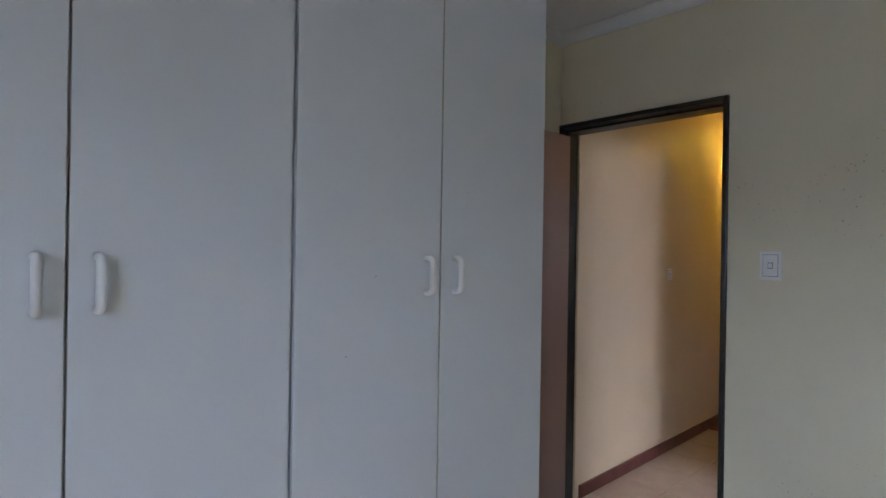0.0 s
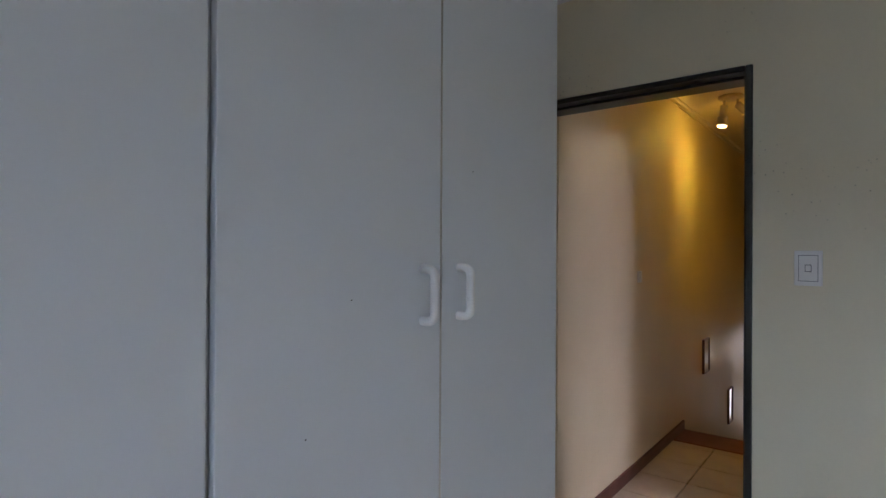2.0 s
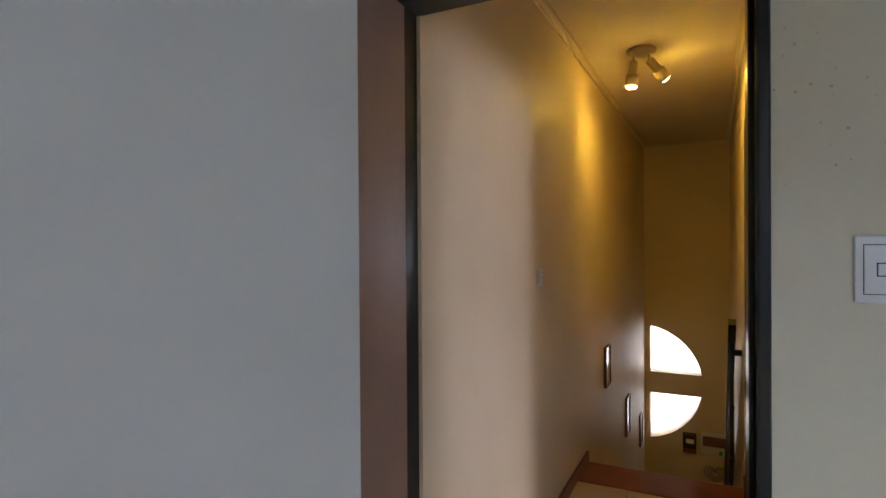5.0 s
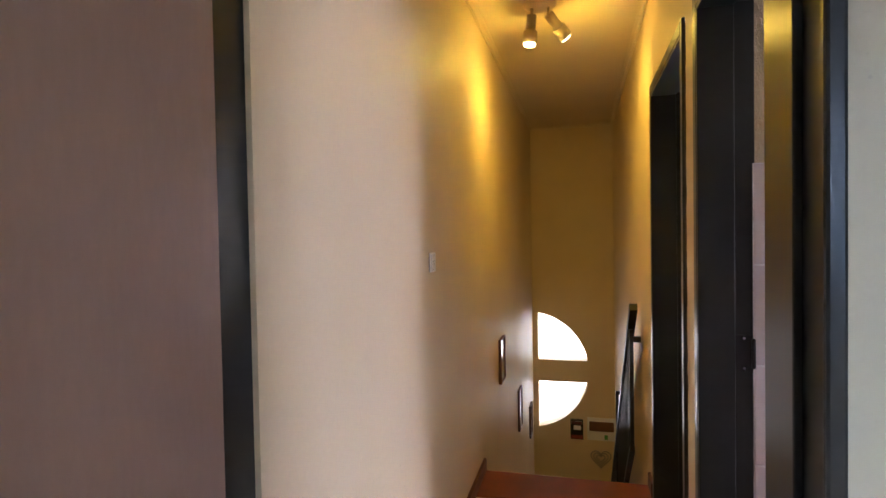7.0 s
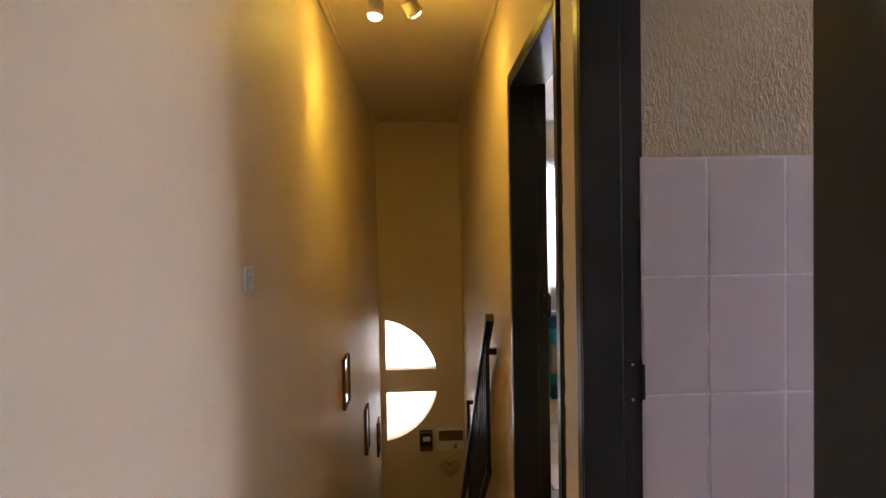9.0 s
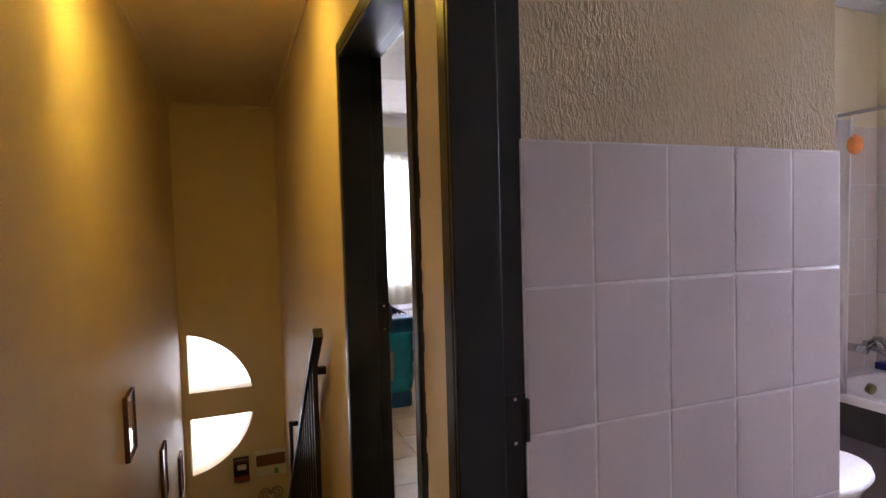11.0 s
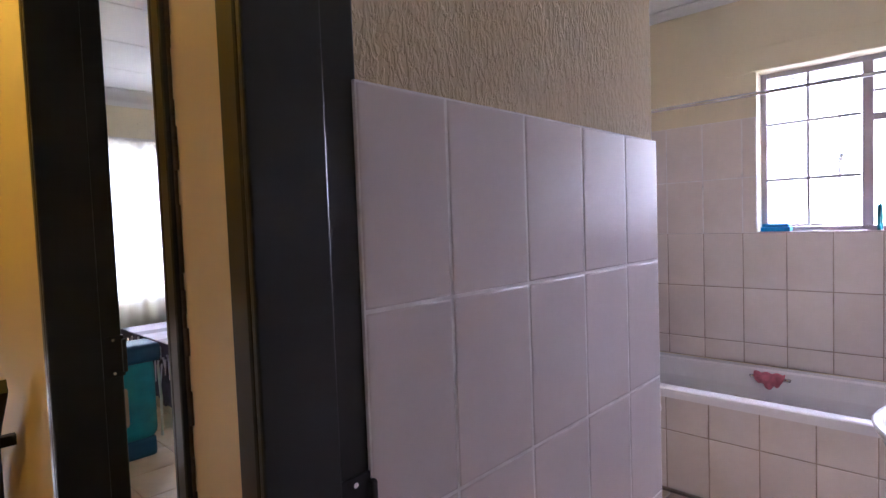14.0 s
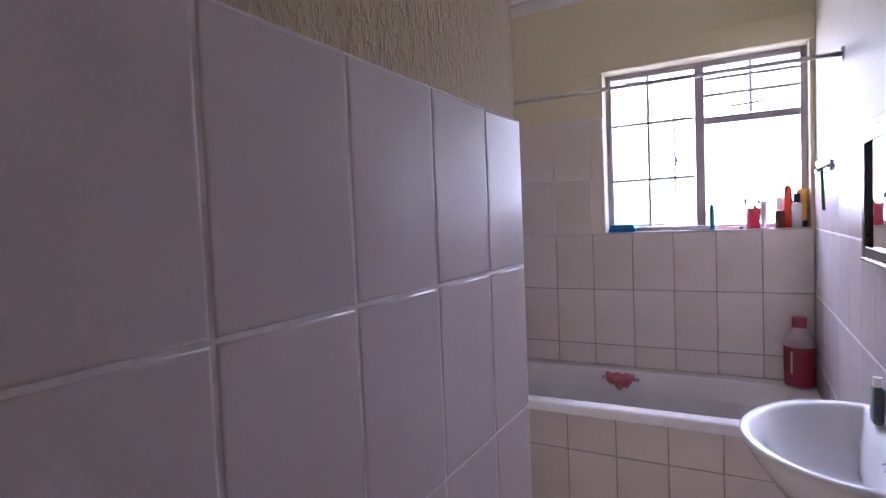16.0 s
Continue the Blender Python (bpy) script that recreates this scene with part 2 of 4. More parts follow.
def lathe(profile, at, seg=24, squash=1.0):
    """Turned about the upright through at: profile rows of radius and height."""
    bm, rings = bmesh.new(), []
    for r, z in profile:
        rings.append([bm.verts.new((at[0] + r * math.cos(t), at[1] + squash * r * math.sin(t), at[2] + z)) for t in np.linspace(0, 2 * math.pi, seg, endpoint=False)])
    for q, w in zip(rings, rings[1:]):
        for i in range(seg):
            bm.faces.new((q[i], q[(i + 1) % seg], w[(i + 1) % seg], w[i]))
    bm.faces.new(rings[0]), bm.faces.new(rings[-1])
    return bm


def wall(name, x0, x1, y0, y1, z0, z1, material, label, openings=()):
    """A wall along its longer side, with openings (a0, a1, z0, z1) right through it."""
    along_x = x1 - x0 > y1 - y0
    a0, a1 = (x0, x1) if along_x else (y0, y1)
    cuts = sorted({a0, a1, *[v for o in openings for v in o[:2]]})
    bm = bmesh.new()
    for p, q in zip(cuts, cuts[1:]):
        holes = sorted((o[2], o[3]) for o in openings if o[0] <= p + 1e-6 and o[1] >= q - 1e-6)
        z = z0
        for h0, h1 in [*holes, (z1, z1)]:
            if h0 > z + 1e-6:
                add_box(bm, p, q, y0, y1, z, h0) if along_x else add_box(bm, x0, x1, p, q, z, h0)
            z = h1
    bmesh.ops.remove_doubles(bm, verts=bm.verts, dist=1e-5)
    return tagged(link(name, bm, material), label, "wall", kind="structure")


def cornice(name, runs, z, size=0.075, material=None):
    """Coved plaster cornice. runs: (x0, y0, x1, y1, nx, ny), n pointing into the room."""
    bm = bmesh.new()
    prof = [(0, 0), (0.0, -size), (0.008, -size)] + [(0.008 + (size - 0.016) * (1 - math.cos(t)), -size + 0.008 + (size - 0.016) * math.sin(t)) for t in np.linspace(0, math.pi / 2, 6)] + [(size, -0.006), (size, 0)]
    for x0, y0, x1, y1, nx, ny in runs:
        rings = []
        for x, y in ((x0, y0), (x1, y1)):
            rings.append([bm.verts.new((x + nx * (u + 0.001), y + ny * (u + 0.001), z + v - 0.001)) for u, v in prof])
        k = len(prof)
        for i in range(k):
            bm.faces.new((rings[0][i], rings[0][(i + 1) % k], rings[1][(i + 1) % k], rings[1][i]))
        bm.faces.new(rings[0]), bm.faces.new(rings[1])
    return tagged(link(name, bm, material or CEILING), "white coved plaster cornice", "cornice", kind="structure")


def slab(name, x0, x1, y0, y1, z0, z1, material, label, category):
    return tagged(link(name, box(x0, x1, y0, y1, z0, z1), material), label, category, kind="structure")


# ---- structure ----
CEIL, HALL_CEIL, BATH_CEIL, FAR_CEIL = 2.585, 2.575, 2.555, 2.56
END_Y = 5.684
BED_S, BED_E, WALL_Y = -3.72, 3.3, 0.058
wall("wall_bedroom_hall", -0.17, BED_E, WALL_Y, 0.205, -0.2, 2.72, CREAM_PALE, "cream painted plaster wall round the bedroom doorway", [(-0.025, 0.838, -0.2, 2.092)])
wall("wall_bedroom_west", -0.17, -0.03, BED_S, WALL_Y, -0.2, 2.72, CREAM_PALE, "cream painted plaster wall behind the wardrobe")
wall("wall_bedroom_east", BED_E, BED_E + 0.14, BED_S, 0.205, -0.2, 2.72, CREAM_PALE, "cream painted plaster bedroom wall")
wall("wall_bedroom_south", -0.17, BED_E + 0.14, BED_S - 0.2, BED_S, -0.2, 2.72, CREAM_PALE, "cream painted plaster wall with the bedroom window", [(1.6, 3.1, 0.92, 2.08)])
wall("wall_hall_west", -0.14, 0.0, 0.205, END_Y, -2.9, 2.72, CREAM, "cream yellow painted plaster wall along landing and stairs")
wall("wall_hall_east", 0.905, 1.045, 0.205, END_Y, -2.9, 2.72, CREAM, "cream yellow painted plaster wall with two doorways",
     [(0.268, 1.185, 0.0, 2.07), (1.385, 2.245, 0.0, 2.07)])
wall("wall_partition", 1.045, 1.992, 1.158, 1.275, -0.2, 2.72, STIPPLE, "rough cream plaster partition above wall tiles")
wall("wall_toilet_west", 1.88, 1.992, 1.275, 2.185, -0.2, 2.72, CREAM, "cream painted wall of the toilet recess")
wall("wall_bath_north", 1.88, 4.1, 2.185, 2.30, -0.2, 2.72, CREAM_BATH, "cream painted wall above tiles behind the bath taps")
wall("wall_bath_east", 3.912, 4.1, 0.2, 2.185, -0.2, 2.72, CREAM_BATH, "cream painted bathroom wall with the steel window", [(0.463, 1.386, 1.251, 2.106)])
wall("wall_bath_south", 1.068, 3.912, 0.205, 0.440, -0.2, 2.72, CREAM_PALE, "pale painted wall above tiles beside the basin")
wall("wall_far_room_east", 4.1, 4.24, 2.2, 5.88, -0.2, 2.72, CREAM_PALE, "cream painted bedroom wall")
wall("wall_far_room_north", 1.045, 4.24, END_Y, 5.88, -0.2, 2.72, CREAM_PALE, "cream painted wall with a bright curtained window", [(1.75, 3.15, 0.86, 2.05)])


def round_window_wall():
    """The end wall of the stairs, pierced by half a disc in two panes with a solid band between."""
    y0, y1, cx, cz, r, top, low = END_Y, 5.88, -0.045, -0.207, 0.667, -0.09, -0.338
    bm = bmesh.new()
    add_box(bm, -0.14, 0.060, y0, y1, -2.9, 2.72)
    end = cx + math.sqrt(r * r - (top - cz) ** 2)
    xs = list(np.linspace(0.060, end - 0.05, 22)) + list(np.linspace(end - 0.05, end, 14))[1:]

    def prism(xa, xb, lo_a, lo_b, hi_a, hi_b):
        v = [bm.verts.new(p) for p in ((xa, y0, lo_a), (xb, y0, lo_b), (xb, y0, hi_b), (xa, y0, hi_a), (xa, y1, lo_a), (xb, y1, lo_b), (xb, y1, hi_b), (xa, y1, hi_a))]
        for f in ((0, 1, 2, 3), (4, 7, 6, 5), (0, 4, 5, 1), (3, 2, 6, 7), (0, 3, 7, 4), (1, 5, 6, 2)):
            bm.faces.new([v[i] for i in f])
    for a, b in zip(xs, xs[1:]):
        ha, hb = (math.sqrt(max(0, r * r - (x - cx) ** 2)) for x in (a, b))
        prism(a, b, cz + ha, cz + hb, 2.72, 2.72)
        prism(a, b, low, low, top, top)
        prism(a, b, -2.9, -2.9, min(cz - ha, low), min(cz - hb, low))
    add_box(bm, end, 1.045, y0, y1, -2.9, 2.72)
    bmesh.ops.remove_doubles(bm, verts=bm.verts, dist=1e-5)
    return tagged(link("wall_stair_north", bm, CREAM), "cream yellow plaster end wall with a half-round window", "wall", kind="structure")


round_window_wall()
slab("floor_bedroom", -0.17, BED_E, BED_S, 0.205, -0.2, -0.011, GROUT_FLOOR, "bedroom floor under beige tiles", "floor")
slab("floor_hall", 0.0, 0.905, 0.205, 2.40, -0.2, -0.011, GROUT_FLOOR, "landing floor with dark grout between beige tiles", "floor")
slab("floor_bathroom", 0.905, 3.912, 0.30, 2.185, -0.2, -0.011, GROUT_FLOOR, "bathroom floor under beige tiles", "floor")
slab("floor_far_room", 1.045, 4.1, 2.30, END_Y, -0.2, -0.011, GROUT_FLOOR, "bedroom floor with dark grout between pale tiles", "floor")
slab("floor_far_entry", 1.045, 1.88, 1.275, 2.30, -0.2, -0.011, GROUT_FLOOR, "entry floor of the second bedroom", "floor")
slab("floor_downstairs", -0.14, 1.045, 2.40, 5.88, -3.0, -2.7, SCREED, "cement floor at the foot of the stairs", "floor")
slab("ceiling_bedroom", -0.17, BED_E, BED_S, 0.205, CEIL, 2.70, CEILING, "white painted bedroom ceiling", "ceiling")
slab("ceiling_hall", 0.0, 0.905, 0.205, END_Y, HALL_CEIL, 2.70, HALL_LAMP_TINT, "white ceiling over landing and stairs, lamp light tinted into its paint", "ceiling")
slab("ceiling_bathroom", 1.045, 3.912, 0.432, 2.185, BATH_CEIL, 2.70, CEILING, "white painted bathroom ceiling", "ceiling")


def boarded_ceiling():
    """Boards with narrow open joints between them."""
    bm = bmesh.new()
    for y in np.arange(1.275, 5.6, 0.62):
        add_box(bm, 1.045, 4.1, y + 0.003, min(y + 0.617, END_Y), FAR_CEIL, 2.70)
    add_box(bm, 1.045, 4.1, 1.275, END_Y, FAR_CEIL + 0.012, 2.71)
    return tagged(link("ceiling_far_room", bm, CEILING), "white boarded ceiling with thin joints", "ceiling", kind="structure")


boarded_ceiling()
cornice("cornice_bedroom", [(-0.03, WALL_Y, BED_E, WALL_Y, 0, -1), (-0.03, BED_S, -0.03, WALL_Y, 1, 0), (BED_E, BED_S, BED_E, WALL_Y, -1, 0), (-0.03, BED_S, BED_E, BED_S, 0, 1)], CEIL, 0.055)
cornice("cornice_hall", [(0, 0.205, 0, END_Y, 1, 0), (0.905, 0.205, 0.905, END_Y, -1, 0), (0, END_Y, 0.905, END_Y, 0, -1), (0, 0.205, 0.905, 0.205, 0, 1)], HALL_CEIL, 0.034, material=HALL_LAMP_TINT)
cornice("cornice_bathroom", [(3.912, 0.440, 3.912, 2.185, -1, 0), (1.068, 0.440, 3.912, 0.440, 0, 1), (1.992, 2.185, 3.912, 2.185, 0, -1), (1.045, 1.158, 1.992, 1.158, 0, -1)], BATH_CEIL, 0.05)
cornice("cornice_far_room", [(1.045, END_Y, 4.1, END_Y, 0, -1), (1.045, 1.3, 1.045, END_Y, 1, 0)], FAR_CEIL, 0.12)

# ground outdoors
tagged(link("ground", box(-400, 400, -400, 400, -3.4, -3.05), surface("dry_ground", (0.25, 0.22, 0.16), 0.95, 0.12, 0.4, 6, 0.2)), "dry bare ground outside the house", "ground", kind="structure")


def stairs():
    root = thing("staircase", "red painted concrete stairs going down between walls", "staircase")
    for i in range(13):
        y = 2.40 + 0.215 * i
        z = -0.189 * (i + 1)
        part("step", box(0.004, 0.901, y, y + 0.215 if i < 12 else END_Y - 0.004, -2.7, z, 0.004), RED_STEP, root)
    return root


stairs()
tagged(link("stair_nosing", box(0.004, 0.901, 2.10, 2.415, -0.06, 0.004, 0.008), RED_STEP), "dark red painted top tread at the stair head", "stair tread", kind="structure")


def skirting(name, x0, x1, y0, y1):
    return tagged(link(name, box(x0, x1, y0, y1, 0.0, 0.075, 0.004), SKIRTING), "red-brown painted skirting board", "skirting", kind="structure")


skirting("baseboard_hall_west", 0.001, 0.017, 0.24, 2.41)
skirting("baseboard_hall_east_mid", 0.888, 0.904, 1.21, 1.352)
skirting("baseboard_hall_east_end", 0.888, 0.904, 2.265, 2.41)
skirting("baseboard_bedroom_north", 0.87, BED_E, WALL_Y - 0.017, WALL_Y - 0.001)


# ---- door frames ----
def door_frame(name, u0, u1, face0, face1, stop0, stop1, along_x, label, jamb0=0.05, jamb1=0.05, head=2.02, head_w=0.06):
    """Pressed steel frame. u: clear width at the stop; face: outer faces; stop: depth range of the door stop."""
    root = tagged(new(name), label, "door frame", kind="structure")

    def put(nm, a0, a1, d0, d1, z0, z1, r=0.005):
        bm = box(a0, a1, d0, d1, z0, z1, r) if along_x else box(d0, d1, a0, a1, z0, z1, r)
        part(nm, bm, STEEL_PAINT, root)
    put("jamb", u0 - jamb0, u0 - 0.012, face0, face1, 0, head + head_w)
    put("jamb", u1 + 0.012, u1 + jamb1, face0, face1, 0, head + head_w)
    put("head", u0 - 0.0115, u1 + 0.0115, face0, face1, head + 0.012, head + head_w)
    put("stop", u0 - 0.0122, u0, stop0, stop1, 0, head + 0.0118, 0.003)
    put("stop", u1, u1 + 0.0122, stop0, stop1, 0, head + 0.0118, 0.003)
    put("stop", u0 + 0.0005, u1 - 0.0005, stop0, stop1, head, head + 0.0122, 0.003)
    return root


door_frame("door_frame_1", -0.012, 0.808, WALL_Y - 0.012, 0.214, 0.105, 0.213, True, "dark green painted steel frame of the bedroom doorway", 0.019, 0.036, 2.064, 0.034)
bath_frame = door_frame("door_frame_2", 0.30, 1.145, 0.899, 1.062, 0.900, 1.003, False, "dark green painted steel frame of the bathroom doorway", 0.045, 0.060)
far_frame = door_frame("door_frame_3", 1.402, 2.215, 0.894, 1.062, 0.895, 1.012, False, "dark painted steel frame of the second bedroom doorway", 0.045, 0.045)


def strike(root, x, y, z, side):
    p = part("strike_plate", box(x - 0.022, x + 0.030, y - 0.0035 * side, y, z - 0.055, z + 0.055, 0.001), BLACK_STEEL, root, "dark steel strike plate")
    part("lip", box(x + 0.024, x + 0.034, y - 0.014, y, z - 0.045, z + 0.045, 0.003), BLACK_STEEL, p)
    part("screw", cyl((x + 0.004, y - 0.006, z + 0.045), (x + 0.004, y - 0.002, z + 0.045), 0.004, seg=8), CHROME, p)
    part("screw", cyl((x + 0.004, y - 0.006, z - 0.045), (x + 0.004, y - 0.002, z - 0.045), 0.004, seg=8), CHROME, p)


strike(bath_frame, 1.024, 1.157, 0.985, 1)
strike(far_frame, 1.036, 2.227, 1.04, 1)


def bedroom_door():
    d = thing("bedroom_door", "brown painted flush door standing open against the wardrobe end", "door")
    part("leaf", box(-0.006, 0.031, -0.735, 0.066, 0.012, 2.03, 0.002), DOOR_WOOD, d)
    for z in (0.25, 1.05, 1.8):
        part("hinge", cyl((0.006, 0.076, z - 0.05), (0.006, 0.076, z + 0.05), 0.008, seg=10), BLACK_STEEL, d, "dark steel butt hinge")
    return d


bedroom_door()


def ragged_edge():
    """Chipped plaster edge along the second bedroom's frame."""
    rng = random.Random(7)
    bm = bmesh.new()
    z = 0.02
    while z < 2.05:
        h = rng.uniform(0.02, 0.07)
        w = rng.uniform(0.003, 0.011)
        add_box(bm, 0.901, 0.9062, 1.357 - w, 1.3575, z, z + h, 0.0008, 1)
        z += h * rng.uniform(0.7, 1.0)
    return tagged(link("trim_ragged_plaster", bm, surface("dark_gap_filler", (0.10, 0.065, 0.04), 0.9, 0.2, 30, 150, 0.3)), "ragged dark chipped plaster edge beside the door frame", "trim", kind="structure")


ragged_edge()


# ---- bedroom things ----
def d_handle(x, y, z, root):
    """White D-shaped pull, standing proud of the door."""
    h, s, r = 0.0515, 0.034, 0.0092
    pts = [(x, y, z - h), (x + s * 0.5, y, z - h)]
    pts += [(x + s * 0.5 + s * 0.5 * math.sin(t), y, z - h + s * 0.5 * (1 - math.cos(t))) for t in np.linspace(0.15, math.pi / 2, 6)]
    pts += [(a, b, 2 * z - c) for a, b, c in reversed(pts)]
    return part("handle", tube(pts, r, 12), PLASTIC, root, "white plastic D-shaped pull handle", smooth=True)


def wardrobe_unit(y0, y1, seam, handle_z, label, inset=0.057):
    w = thing("wardrobe_unit", label, "wardrobe", "built-in wardrobes")
    front = 0.484
    part("carcass", box(-0.028, front - 0.02, y0 + 0.0015, y1 - 0.0015, 0.08, 2.50, 0.001), MELAMINE, w)
    # The plinth is coloured near-black for the shade under the doors.
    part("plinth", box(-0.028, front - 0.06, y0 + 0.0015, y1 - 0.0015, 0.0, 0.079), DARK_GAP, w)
    part("top_panel", box(-0.028, front - 0.005, y0 + 0.0015, y1 - 0.0015, 2.501, 2.584), MELAMINE, w)
    for a, b in ((y0 + 0.004, seam - 0.003), (seam + 0.003, y1 - 0.003)):
        d = part("door", box(front - 0.017, front, a, b, 0.085, 2.495, 0.0015), MELAMINE, w)
        near = b if b < seam + 0.01 else a
        e = near + (0.0006 if near < seam else -0.0006)
        part("edge_band", box(front - 0.0168, front - 0.0006, min(near, e), max(near, e), 0.087, 2.493), EDGING, d, "tan edge band")
        d_handle(front - 0.001, near + (-inset if near < seam else inset), handle_z, d)
    return w


wardrobe_unit(-3.69, -2.756, -3.22, 1.330, "white melamine built-in wardrobe with two doors")
wardrobe_unit(-2.751, -1.807, -2.271, 1.331, "white melamine built-in wardrobe with a wide gap between its doors", 0.047)
unit = wardrobe_unit(-1.802, -0.778, -1.305, 1.327, "white melamine built-in wardrobe beside the open door")
for y, z in ((-1.551, 1.329), (-1.646, 1.115), (-1.192, 1.592)):
    part("nick", cyl((0.4836, y, z), (0.4844, y, z), 0.0014, seg=8), DARK_GAP, unit, "small dark nick in the door")


def light_switch(at, facing, w, h, label, rocker=1):
    """A plastic plate with a rocker. facing: 'y' for a plate looking to -y, 'x' to +x."""
    s = thing("light_switch", label, "light switch")
    cx, cy, cz = at

    def plate(u0, u1, v0, v1, d0, d1, r, seg=2):
        if facing == "y":
            return box(cx + u0, cx + u1, cy - d1, cy - d0, cz + v0, cz + v1, r, seg)
        return box(cx + d0, cx + d1, cy + u0, cy + u1, cz + v0, cz + v1, r, seg)
    part("plate", plate(-w / 2, w / 2, -h / 2, h / 2, 0.0, 0.008, 0.0035, 3), PLASTIC, s)
    # No joint is cut: dark strips draw its shade round panel and rocker.
    part("groove", plate(-w * 0.345, w * 0.345, -h * 0.372, h * 0.372, 0.0081, 0.0084, 0), DARK_GAP, s, "joint shade drawn as a dark strip")
    part("groove", plate(-w * 0.115, w * 0.115, -h * 0.102, h * 0.102, 0.01055, 0.0108, 0), DARK_GAP, s, "joint shade drawn as a dark strip")
    part("panel", plate(-w * 0.33, w * 0.33, -h * 0.36, h * 0.36, 0.0085, 0.0105, 0.001), PLASTIC, s)
    part("rocker", plate(-w * 0.095, w * 0.095, -h * 0.085, h * 0.085, 0.01085, 0.014, 0.001), PLASTIC, s)
    return s


light_switch((1.013, WALL_Y, 1.361), "y", 0.082, 0.121, "white plastic light switch with one rocker on the wall")
light_switch((0.0, 1.364, 1.253), "x", 0.075, 0.075, "white plastic light switch on the landing wall")


def steel_window(name, label, y0, y1, z0, z1, x, along="y", cols=2, rows=3):
    root = tagged(new(name), label, "window", kind="structure")

    def bar(nm, a0, a1, c0, c1, d0, d1, mat=WINDOW_FRAME, r=0.003):
        return part(nm, box(x + d0, x + d1, a0, a1, c0, c1, r) if along == "y" else box(a0, a1, x + d0, x + d1, c0, c1, r), mat, root)
    f = 0.028
    bar("window_frame", y0, y0 + f, z0, z1, 0, 0.04), bar("window_frame", y1 - f, y1, z0, z1, 0, 0.04)
    bar("window_frame", y0 + f, y1 - f, z0, z0 + f, 0, 0.04), bar("window_frame", y0 + f, y1 - f, z1 - f, z1, 0, 0.04)
    for i in range(1, cols):
        u = y0 + (y1 - y0) * i / cols
        bar("glazing_bar", u - 0.014, u + 0.014, z0 + f, z1 - f, 0.002, 0.038)
    g = part("pane", box(x + 0.018, x + 0.022, y0 + f, y1 - f, z0 + f, z1 - f) if along == "y" else box(y0 + f, y1 - f, x + 0.018, x + 0.022, z0 + f, z1 - f), GLASS, root)
    g.visible_shadow = False
    return root, bar


steel_window("window_bedroom", "brown painted steel bedroom window", 1.6, 3.1, 0.92, 2.08, -3.85, "x", 3)
steel_window("window_far_room", "brown painted steel window behind a sheer curtain", 1.75, 3.15, 0.86, 2.05, 5.78, "x", 3)

# round window panes
for nm, lo, hi in (("window_stair_upper", -0.09, 0.46), ("window_stair_lower", -0.875, -0.338)):
    root = tagged(new(nm), "fixed quarter-round pane beside the stairs", "window", kind="structure")
    g = part("pane", box(0.03, 0.66, 5.80, 5.804, lo - 0.02, hi + 0.02), GLASS, root)
    g.visible_shadow = False

# plain bright sky boards outside the windows
for nm, bm, mat in (("backdrop_bath", box(7.6, 7.62, -5.0, 7.0, -2.9, 7.0), OUTSIDE), ("backdrop_stair", box(-1.6, 1.04, 7.6, 7.62, -3.0, 5.0), OUTSIDE_STAIR), ("backdrop_far_room", box(1.042, 5.5, 7.6, 7.62, -3.0, 5.0), OUTSIDE)):
    tagged(link(nm, bm, mat), "white overcast sky outside the window", "sky", kind="structure")


tagged(link("backdrop_bedroom", box(-6.0, 12.0, -9.02, -9.0, -2.9, 7.0), SKY_GLOW), "pale blue sky outside the bedroom window", "sky", kind="structure")


# ---- landing things ----
def ceiling_spots():
    s = thing("ceiling_spotlight", "cream two-head ceiling spotlight, lit, on a round base", "ceiling light")
    part("base", lathe([(0.075, 0), (0.085, -0.006), (0.085, -0.018), (0.06, -0.032), (0.0005, -0.034)], (0.36, 2.29, HALL_CEIL)), LAMP_BODY, s, smooth=True)
    for a, b in (((0.318, 2.28, HALL_CEIL - 0.03), Vector((-0.018, -0.010, -0.20))), ((0.405, 2.29, HALL_CEIL - 0.03), Vector((0.10, 0.10, -0.12)))):
        part("stem", cyl(a, (a[0], a[1], a[2] - 0.045), 0.008), LAMP_BODY, s)
        top = Vector(a) + Vector((0, 0, -0.04))
        d = b.normalized()
        h = part("lamp_head", cyl(top, top + d * 0.085, 0.026, 0.028), LAMP_BODY, s, smooth=True)
        part("cup", cyl(top + d * 0.085, top + d * 0.15, 0.036, 0.040), LAMP_BODY, h, smooth=True)
        part("bulb", cyl(top + d * 0.1505, top + d * 0.160, 0.033, 0.026), BULB, h, "glowing warm bulb")
    return s


ceiling_spots()


def wall_picture(y, z0, z1, w):
    p = thing("wall_picture", "small print in a thin dark frame beside the stairs", "picture", "pictures down the stairs")
    t = 0.009
    for a0, a1, c0, c1 in ((y - w / 2, y - w / 2 + t, z0, z1), (y + w / 2 - t, y + w / 2, z0, z1), (y - w / 2 + t, y + w / 2 - t, z0, z0 + t), (y - w / 2 + t, y + w / 2 - t, z1 - t, z1)):
        part("frame_side", box(0.001, 0.022, a0, a1, c0, c1, 0.002), FRAME_DARK, p)
    part("print", box(0.002, 0.012, y - w / 2 + t, y + w / 2 - t, z0 + t, z1 - t), PICTURE, p, "glossy pale print under glass")
    return p


wall_picture(3.13, 0.33, 0.635, 0.205)
wall_picture(4.21, -0.38, -0.02, 0.205)
wall_picture(5.21, -0.81, -0.47, 0.195)


